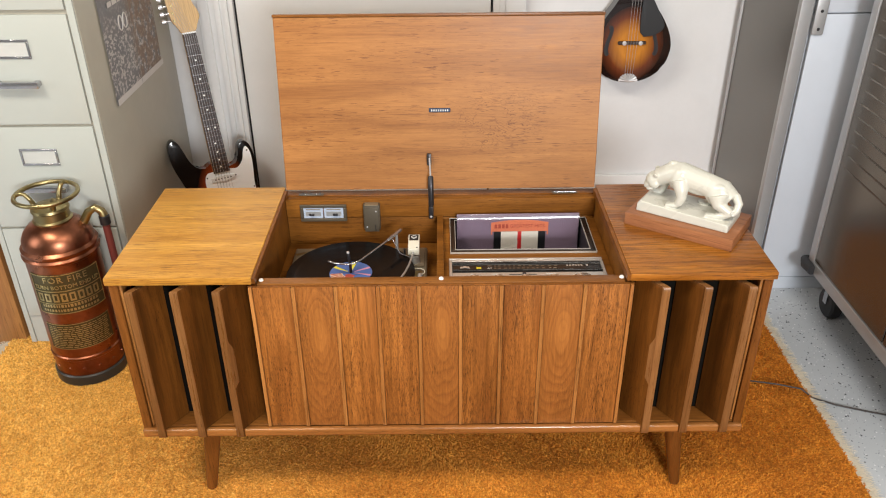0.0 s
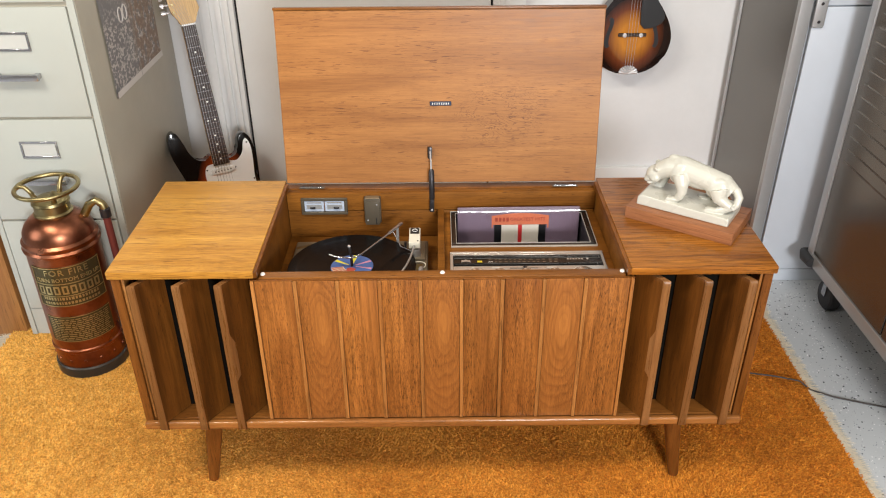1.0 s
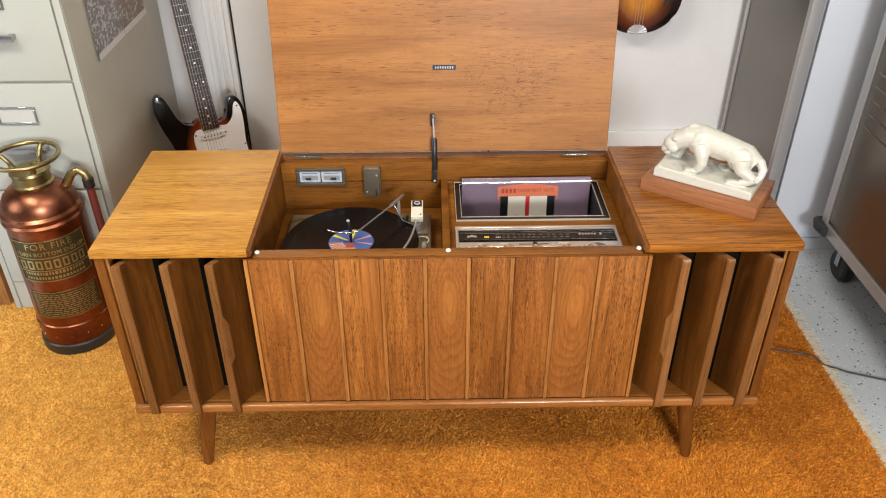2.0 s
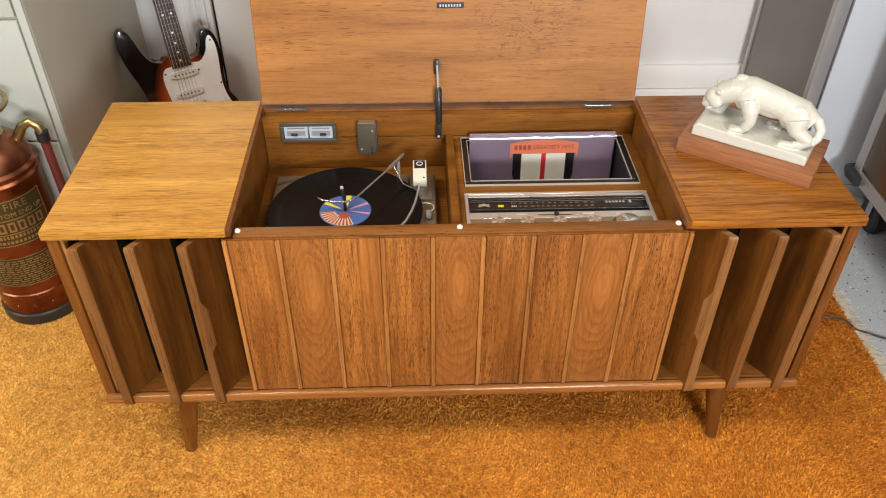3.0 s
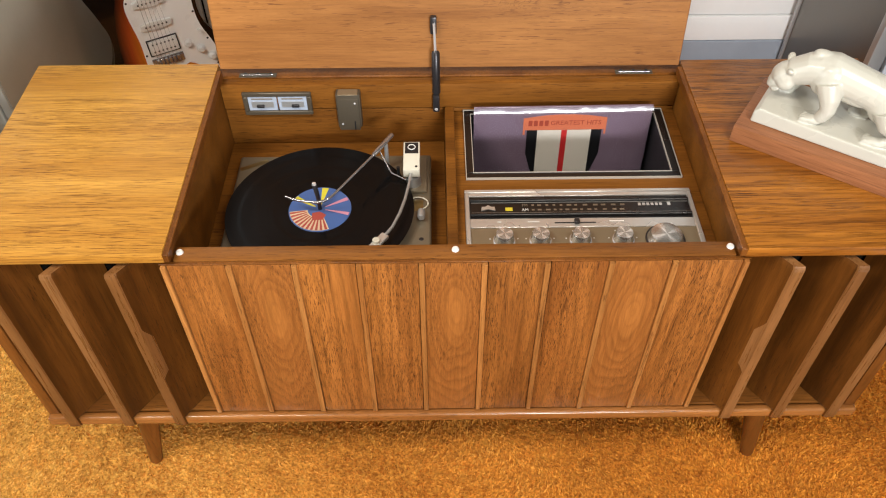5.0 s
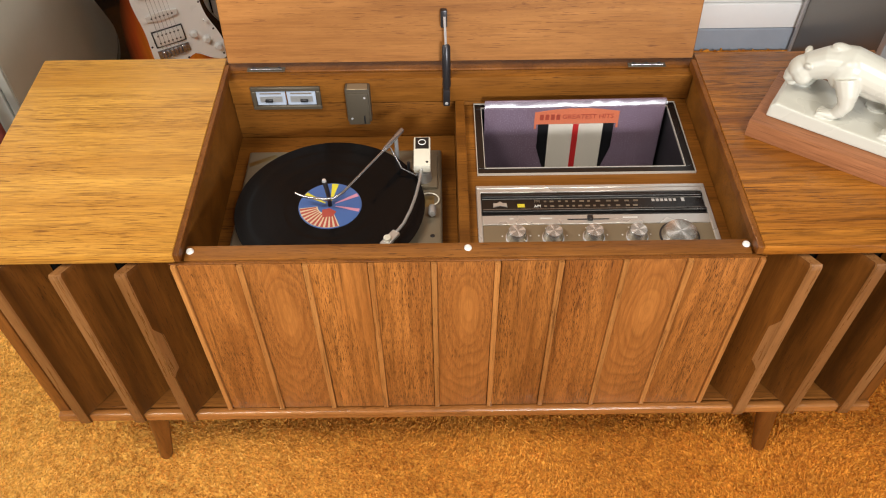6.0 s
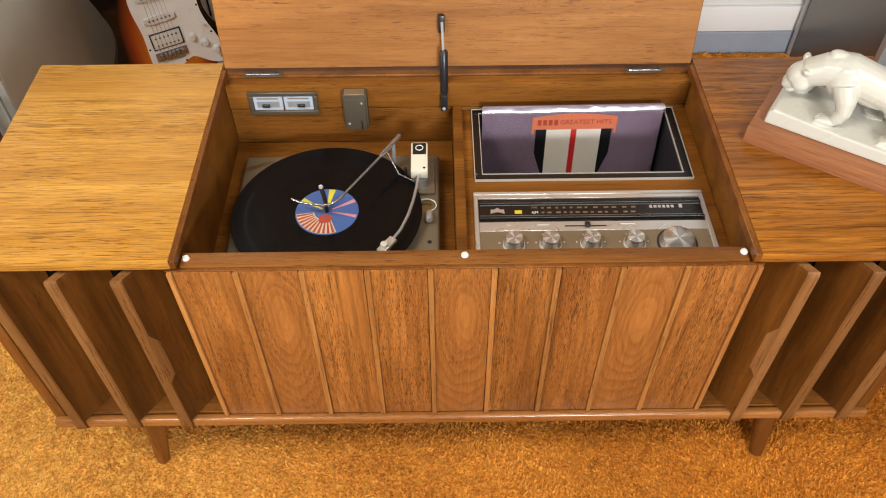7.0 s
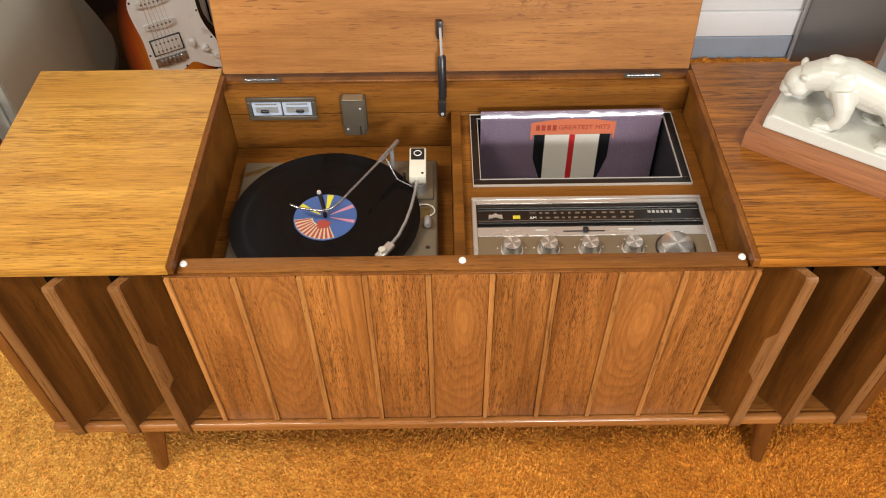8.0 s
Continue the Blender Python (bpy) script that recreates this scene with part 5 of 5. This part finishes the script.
for s in (-1, 1):
    hole = [(s * 0.062, 0.178), (s * 0.070, 0.186), (s * 0.078, 0.182), (s * 0.074, 0.165), (s * 0.083, 0.135), (s * 0.088, 0.105), (s * 0.08, 0.088), (s * 0.070, 0.094), (s * 0.074, 0.104), (s * 0.072, 0.13), (s * 0.064, 0.155)]
    part("sound_hole", prism(smooth_loop(hole if s > 0 else hole[::-1], 3), 0.0006, 0, 1, pose(0, 0, 0.0499)), BLACK, mando, "dark f-shaped sound hole", world=False)
for i in range(9):
    a = radians(8 + i * 20.5)
    part("tailpiece_rib", tube([(0, 0.004, 0.054), (0.031 * math.cos(a), 0.004 + 0.026 * math.sin(a), 0.051)], [0.002, 0.0048], 8), CHROME, mando, "fan-shaped chrome tailpiece" if i == 0 else "", world=False)
for i in range(4):
    part("string", tube([(-0.012 + i * 0.008, 0.02, 0.055), (-0.014 + i * 0.0095, 0.1315, 0.0605), (-0.011 + i * 0.0075, 0.62, 0.061)], 0.0005, 5), CHROME, mando, world=False)
part("wall_hook", tube([(0.001, 0.64, 0.0), (0.001, 0.64, -0.0), (0.001, 0.64, 0.03)], 0.006, 8), BLACK, mando, world=False)
box_back = part("hanger_plate", boxed(-0.02, 0.022, 0.60, 0.68, -0.0375, 0.0, 0.002), BLACK, mando, "black wall hanger", world=False)

# ---- steel panel, white cabinet, rolling cabinet ----
def brushed(name, c, rough):
    m, n, l, b = material(name, rough, 0.75)
    v = coords(n, l, (1, 1, 0.02))
    g = noise_at(n, l, v, 300, 3)
    l.new(mix(n, l, g, tuple(x * 0.97 for x in c), c), b.inputs["Base Color"])
    l.new(ramp(n, l, g, [(0.3, (rough - 0.01,) * 3), (0.8, (rough + 0.02,) * 3)]), b.inputs["Roughness"])
    return m


STEEL = brushed("brushed_steel", (0.2, 0.187, 0.17), 0.3)
panel = thing("steel_panel", pose(1.088, 0.968, FLOOR_Z, 0, 0, 4.5), "tall grey steel panel standing beside the white cabinet", "metal panel")
part("sheet", boxed(-0.028, -0.006, 0.0, 0.365, 0, 1.95, 0.002), STEEL, panel, world=False)
part("edge_channel", boxed(-0.034, 0.004, -0.022, -0.0005, 0, 1.95, 0.003, 2), LIGHT_STEEL, panel, "lighter steel edge channel", world=False)
part("edge_channel", boxed(-0.034, 0.004, 0.3655, 0.377, 0, 1.95, 0.003, 2), LIGHT_STEEL, panel, world=False)

wc = thing("white_cabinet", (1.4, 1.1, FLOOR_Z), "white steel cabinet with a hinge plate standing against the wall", "cabinet")
COOL_WHITE = paint("cool_white_enamel", (0.5, 0.535, 0.59), 0.4, dirt=0.06)
part("carcass", boxed(1.1, 1.85, 0.962, 1.35, FLOOR_Z, 1.95, 0.003), COOL_WHITE, wc)
for z0, z1 in ((0.032, 0.935), (0.939, 1.945)):
    part("cabinet_door", boxed(1.103, 1.847, 0.945, 0.9615, z0, z1, 0.003, 2), COOL_WHITE, wc, "plain white door")
part("kick_board", boxed(1.103, 1.847, 0.95, 0.9615, FLOOR_Z, 0.028, 0.002), COOL_WHITE, wc)
hg = part("hinge_plate", boxed(1.1, 1.134, 0.9395, 0.9448, 0.875, 1.02, 0.006, 2), LIGHT_STEEL, wc, "pale steel hinge plate with screws")
for z in (0.892, 0.945, 1.0):
    part("screw", lathe([(0.0, 0.0015), (0.004, 0.001), (0.005, 0)], 10, m=pose(1.118, 0.9395, z, 90)), GUNMETAL, hg)

rc = thing("rolling_cabinet", (1.55, 0.0, FLOOR_Z), "grey steel rolling cabinet with ribbed doors on black casters", "cabinet")
CX, CY0, CY1, CZ = 1.215, -1.1, 0.842, 0.135
part("carcass", boxed(CX + 0.012, CX + 0.6, CY0, CY1, CZ, 1.9, 0.004), LIGHT_STEEL, rc)
part("corner_post", boxed(CX - 0.006, CX + 0.0115, CY1 - 0.035, CY1, CZ, 1.9, 0.003, 2), LIGHT_STEEL, rc, "pale steel corner post")
part("bottom_rail", boxed(CX - 0.006, CX + 0.0115, CY0, CY1 - 0.0355, CZ, CZ + 0.04, 0.003, 2), LIGHT_STEEL, rc, "pale steel bottom rail")
GLOSSY_STEEL = brushed("glossy_steel", (0.165, 0.14, 0.112), 0.2)
for y0, y1 in ((0.36, CY1 - 0.037), (-0.09, 0.354), (-0.6, -0.096)):
    d = part("cabinet_door", boxed(CX - 0.003, CX + 0.0113, y0, y1, CZ + 0.043, 1.87, 0.002), GLOSSY_STEEL, rc, "glossy grey steel door")
    for i in range(34):
        z = 0.52 + i * 0.04
        part("rib", tube([(CX - 0.0022, y0 + 0.03, z), (CX - 0.0022, y1 - 0.03, z)], 0.0032, 6), GLOSSY_STEEL, d)
part("corner_bumper", tube([(CX - 0.012, CY1 - 0.055, 0.152), (CX - 0.014, CY1 - 0.01, 0.152), (CX - 0.008, CY1 + 0.012, 0.152), (CX + 0.03, CY1 + 0.015, 0.152)], [0.016, 0.018, 0.018, 0.016], 12), RUBBER, rc, "black rubber corner bumper")
for y in (CY1 - 0.06, CY0 + 0.08):
    for x in (CX + 0.075, CX + 0.52):
        c = part("caster", lathe([(0.0, -0.02), (0.044, -0.02), (0.051, -0.014), (0.052, 0.0), (0.051, 0.014), (0.044, 0.02), (0.0, 0.02)], 28, m=pose(x, y, FLOOR_Z + 0.052, 0, 90, 0)), RUBBER, rc, "black rubber caster wheel")
        fk = bmesh.new()
        for s in (-1, 1):
            box(fk, x + s * 0.0235 - 0.0015, x + s * 0.0235 + 0.0015, y - 0.012, y + 0.012, FLOOR_Z + 0.05, CZ - 0.006, 0.001)
        box(fk, x - 0.03, x + 0.03, y - 0.035, y + 0.035, CZ - 0.006, CZ - 0.0002, 0.001)
        part("caster_fork", fk, AGED_CHROME, c)

# ---- cord on the floor ----
CORD_BROWN = paint("cord_brown", (0.035, 0.024, 0.018), 0.5, dirt=0.2)
cord = [(0.80, 0.47, 0.004), (0.90, 0.405, 0.012), (0.97, 0.388, 0.013), (1.03, 0.366, 0.013), (1.06, 0.352, -0.008), (1.12, 0.33, -0.0165), (1.2, 0.30, -0.0165), (1.32, 0.262, -0.0165), (1.5, 0.24, -0.0165)]
solid("power_cord", tube(cord, 0.0026, 8), CORD_BROWN, "thin dark power cord across the rug and floor", "cord", place=(1.0, 0.37, -0.01))

# ---- panther statue on its plinth ----
PM = pose(0.4255, 0.2215, TOP, 0, 0, -34.2)
pl = new("statue_plinth", mesh_of("statue_plinth", boxed(0, 0.2475, 0, 0.146, 0.0, 0.029, 0.002, 2), wood("mahogany", (0.36, 0.15, 0.066), (0.23, 0.085, 0.034), (0.09, 0.032, 0.013), 0, 0.4, 0.1, pores=0.6, fineness=500, reach=0.03, streak=0.45)))
pl.matrix_basis = PM
tagged(pl, "reddish wooden plinth under a white statue", "plinth")


def ball(bm, c, r, turn=(0, 0, 0)):
    bmesh.ops.create_uvsphere(bm, u_segments=18, v_segments=12, radius=1.0, matrix=pose(*c, *turn) @ Matrix.Diagonal((*r, 1)))


st = bmesh.new()
base = [(0.016, 0.0337), (0.227, 0.0337), (0.2275, 0.05), (0.224, 0.055), (0.19, 0.0565), (0.13, 0.0575), (0.06, 0.0605), (0.024, 0.063), (0.017, 0.055)]
prism(base, 0.1, 0.003, 2, pose(0, 0.123, 0, 90), st)
# trunk from the high shoulders down to the rump
tube([(0.074, 0.072, 0.136), (0.092, 0.072, 0.134), (0.125, 0.073, 0.1275), (0.158, 0.073, 0.121), (0.19, 0.073, 0.1115), (0.212, 0.073, 0.1)], [0.024, 0.0295, 0.0285, 0.0275, 0.029, 0.021], 20, st)
ball(st, (0.079, 0.072, 0.152), (0.018, 0.011, 0.0115), (0, 12, 0))        # withers
ball(st, (0.128, 0.071, 0.112), (0.045, 0.021, 0.019), (0, 10, 0))         # belly
tube([(0.094, 0.071, 0.135), (0.068, 0.07, 0.129), (0.046, 0.068, 0.115)], [0.0275, 0.025, 0.0215], 18, st)   # neck
ball(st, (0.039, 0.066, 0.109), (0.0235, 0.0225, 0.0205), (0, -42, 0))     # skull
ball(st, (0.0275, 0.063, 0.107), (0.0085, 0.0165, 0.0062), (0, -48, 0))    # brow
ball(st, (0.0275, 0.062, 0.0965), (0.0125, 0.0135, 0.0118), (0, -42, 0))  # muzzle
ball(st, (0.0225, 0.0565, 0.0915), (0.0064, 0.0064, 0.0066))
ball(st, (0.0218, 0.066, 0.0915), (0.0064, 0.0064, 0.0066))
ball(st, (0.0205, 0.0612, 0.097), (0.005, 0.0055, 0.004))                 # nose
ball(st, (0.031, 0.06, 0.0845), (0.0092, 0.0092, 0.0048), (0, -24, 0))     # jaw
ball(st, (0.042, 0.052, 0.102), (0.013, 0.0095, 0.0125))                   # cheek
ball(st, (0.044, 0.0475, 0.1255), (0.0058, 0.0042, 0.0075), (35, 15, -10)) # ears
ball(st, (0.034, 0.085, 0.128), (0.0055, 0.0042, 0.0075), (-30, 10, 0))
ball(st, (0.094, 0.0555, 0.128), (0.021, 0.0155, 0.029), (0, 14, 0))       # shoulder blade
tube([(0.099, 0.052, 0.125), (0.109, 0.043, 0.103), (0.1115, 0.04, 0.086), (0.106, 0.039, 0.07)], [0.02, 0.0145, 0.0112, 0.0098], 14, st)   # foreleg
ball(st, (0.097, 0.0385, 0.0655), (0.0155, 0.0105, 0.0068), (0, -8, 0))
tube([(0.074, 0.09, 0.125), (0.056, 0.094, 0.1), (0.052, 0.094, 0.08), (0.046, 0.094, 0.067)], [0.017, 0.0122, 0.0095, 0.009], 12, st)
ball(st, (0.039, 0.093, 0.0655), (0.0145, 0.0095, 0.0062))
ball(st, (0.183, 0.0575, 0.11), (0.0255, 0.016, 0.0285), (0, 26, 0))       # thigh
tube([(0.188, 0.054, 0.108), (0.196, 0.046, 0.0885), (0.213, 0.046, 0.0795), (0.221, 0.046, 0.0755)], [0.024, 0.0155, 0.0105, 0.009], 14, st)
tube([(0.221, 0.046, 0.0755), (0.208, 0.0435, 0.066), (0.194, 0.042, 0.0625)], [0.009, 0.0085, 0.0085], 12, st)   # hind foot
ball(st, (0.187, 0.0415, 0.0615), (0.0155, 0.0102, 0.0064))
tube([(0.178, 0.092, 0.103), (0.163, 0.095, 0.084), (0.168, 0.096, 0.074), (0.156, 0.096, 0.063)], [0.021, 0.0135, 0.0095, 0.0085], 12, st)
ball(st, (0.148, 0.095, 0.063), (0.0145, 0.0095, 0.006))
tube([(0.206, 0.073, 0.113), (0.222, 0.071, 0.107), (0.231, 0.067, 0.093), (0.2295, 0.06, 0.078), (0.222, 0.053, 0.066)], [0.013, 0.0108, 0.0095, 0.0085, 0.007], 12, st)   # tail
for x0, y0, z0 in ((0.0865, 0.032, 0.063), (0.176, 0.035, 0.0595)):
    for i in range(4):
        ball(st, (x0 - 0.0015 + 0.0012 * abs(i - 1.5), y0 - 0.0008 + i * 0.005, z0), (0.0082, 0.0027, 0.0064))
statue = new("panther_statue", mesh_of("panther_statue", st, CERAMIC))
statue.matrix_basis = PM @ pose(0, 0, -0.0021) @ Matrix.Diagonal((1, 1, 0.925, 1))
rm = statue.modifiers.new("blend", "REMESH")
rm.mode, rm.voxel_size, rm.use_smooth_shade = "VOXEL", 0.00125, True
sm = statue.modifiers.new("soften", "SMOOTH")
sm.factor, sm.iterations = 0.5, 13
tagged(statue, "glossy ivory ceramic prowling panther on a wooden plinth", "statue")

# ---- rug ----
def rug_pile():
    m, n, l, b = material("shag_pile", 0.9)
    g = n.new("ShaderNodeNewGeometry")
    v = coords(n, l, (1, 1, 1))
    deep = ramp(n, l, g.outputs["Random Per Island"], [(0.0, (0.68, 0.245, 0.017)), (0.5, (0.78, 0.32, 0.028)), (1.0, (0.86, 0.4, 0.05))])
    # Paler gold towards -x: the stronger light on that side, put into colour.
    paler = ramp(n, l, g.outputs["Random Per Island"], [(0.0, (0.92, 0.53, 0.1)), (0.5, (0.95, 0.6, 0.14)), (1.0, (0.97, 0.68, 0.21))])
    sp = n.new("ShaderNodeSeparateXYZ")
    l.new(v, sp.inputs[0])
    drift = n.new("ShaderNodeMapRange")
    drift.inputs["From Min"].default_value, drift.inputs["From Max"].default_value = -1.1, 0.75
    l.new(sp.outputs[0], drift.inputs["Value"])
    tuft = mix(n, l, ramp(n, l, drift.outputs["Result"], [(0.0, (1, 1, 1)), (0.35, (0.68, 0.68, 0.68)), (0.62, (0.22, 0.22, 0.22)), (1.0, (0, 0, 0))]), deep, paler)
    blot = ramp(n, l, noise_at(n, l, v, 5, 4, 0.6), [(0.3, (0.86, 0.8, 0.72)), (0.7, (1.05, 1.06, 1.1))])
    clump = ramp(n, l, noise_at(n, l, v, 42, 3, 0.6), [(0.34, (0.88, 0.83, 0.76)), (0.6, (1.05, 1.05, 1.05))])
    tuft = mix(n, l, 1.0, tuft, clump, "MULTIPLY")
    grit = ramp(n, l, noise_at(n, l, v, 170, 2, 0.6), [(0.36, (0.66, 0.58, 0.48)), (0.62, (1.08, 1.08, 1.08))])
    tuft = mix(n, l, 1.0, tuft, grit, "MULTIPLY")
    l.new(mix(n, l, 1.0, tuft, blot, "MULTIPLY"), b.inputs["Base Color"])
    thin, blend = n.new("ShaderNodeBsdfTranslucent"), n.new("ShaderNodeMixShader")
    l.new(b.inputs["Base Color"].links[0].from_socket, thin.inputs[0])
    blend.inputs[0].default_value = 0.25
    l.new(b.outputs[0], blend.inputs[1])
    l.new(thin.outputs[0], blend.inputs[2])
    l.new(blend.outputs[0], n["Material Output"].inputs[0])
    return m


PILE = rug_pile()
RX0, RX1, RY0, RY1 = -1.375, 1.05, -2.2, 1.345
rug = thing("rug", (-0.2, -0.7, FLOOR_Z), "orange shag rug with pale fringe on a grey floor", "rug")
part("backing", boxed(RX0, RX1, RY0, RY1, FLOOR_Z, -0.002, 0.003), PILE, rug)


def blades(name, roots, lean, height, width, rng):
    """Bent ribbons: a root, a bent middle and a tip each, as one mesh."""
    k = len(roots)
    az = rng.uniform(0, 2 * np.pi, k)
    side = np.stack([np.cos(az), np.sin(az), np.zeros(k)], 1) * width[:, None]
    mid = roots + lean * 0.4 + np.array([0, 0, 1.0]) * height[:, None] * 0.62
    tip = roots + lean + np.array([0, 0, 1.0]) * height[:, None]
    pts = np.stack([roots - side, roots + side, mid - side * 0.95, mid + side * 0.95, tip - side * 0.6, tip + side * 0.6], 1).reshape(-1, 3)
    base = (np.arange(k) * 6)[:, None]
    quads = np.concatenate([base + np.array([0, 1, 3, 2]), base + np.array([2, 3, 5, 4])], 1).reshape(-1, 4)
    me = bpy.data.meshes.new(name)
    me.vertices.add(len(pts))
    me.vertices.foreach_set("co", pts.astype(np.float32).ravel())
    me.loops.add(quads.size)
    me.loops.foreach_set("vertex_index", quads.astype(np.int32).ravel())
    me.polygons.add(len(quads))
    me.polygons.foreach_set("loop_start", (np.arange(len(quads)) * 4).astype(np.int32))
    me.update(calc_edges=True)
    return me


rng = np.random.default_rng(4)
K = 300000
x, y = rng.uniform(RX0, RX1, K), rng.uniform(-0.62, 0.72, K)
y[278000:290000] = rng.uniform(RY0, -0.62, 12000)
y[290000:] = rng.uniform(0.72, RY1, 10000)
h = rng.uniform(0.0038, 0.0058, K)
broad = rng.uniform(0.001, 0.0018, K)
broad[278000:] *= 3.4
flow = 2.2 * np.sin(x * 5.1 + 1.3 * np.sin(y * 4.0)) + 1.6 * np.sin(y * 6.3 + x * 2.0)
lean = np.stack([np.cos(flow) * 0.003, np.sin(flow) * 0.003, np.zeros(K)], 1) + rng.normal(0, 0.0028, (K, 3)) * np.array([1, 1, 0.2])
me = blades("pile", np.stack([x, y, np.full(K, -0.0025)], 1) - np.array(rug.location), lean, h, broad, rng)
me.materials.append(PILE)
pile = new("pile", me)
pile.parent = rug
tagged(pile, "dense orange tufts", kind="stuff")
fringe_cotton = paint("fringe_cotton", (0.78, 0.70, 0.56), 0.9)
for edge, way in ((RX1 - 0.003, 1), (RX0 + 0.003, -1)):
    K = 7000
    y = rng.uniform(-0.6, RY1, K)
    y = y + 0.006 * np.sin(y * 420)
    L = way * rng.uniform(0.018, 0.046, K) * (0.75 + 0.35 * np.sin(y * 90) ** 2)
    roots = np.stack([np.full(K, edge), y, np.full(K, -0.006) - rng.uniform(0, 0.008, K)], 1)
    lean = np.stack([L, rng.normal(-0.004, 0.009, K) + 0.006 * np.sin(y * 35), np.full(K, -0.004)], 1)
    me = blades("fringe", roots - np.array(rug.location), lean, rng.uniform(-0.004, 0.002, K), rng.uniform(0.0007, 0.0015, K), rng)
    me.materials.append(fringe_cotton)
    fr = new("fringe", me)
    fr.parent = rug
    tagged(fr, "pale cotton fringe", kind="stuff")
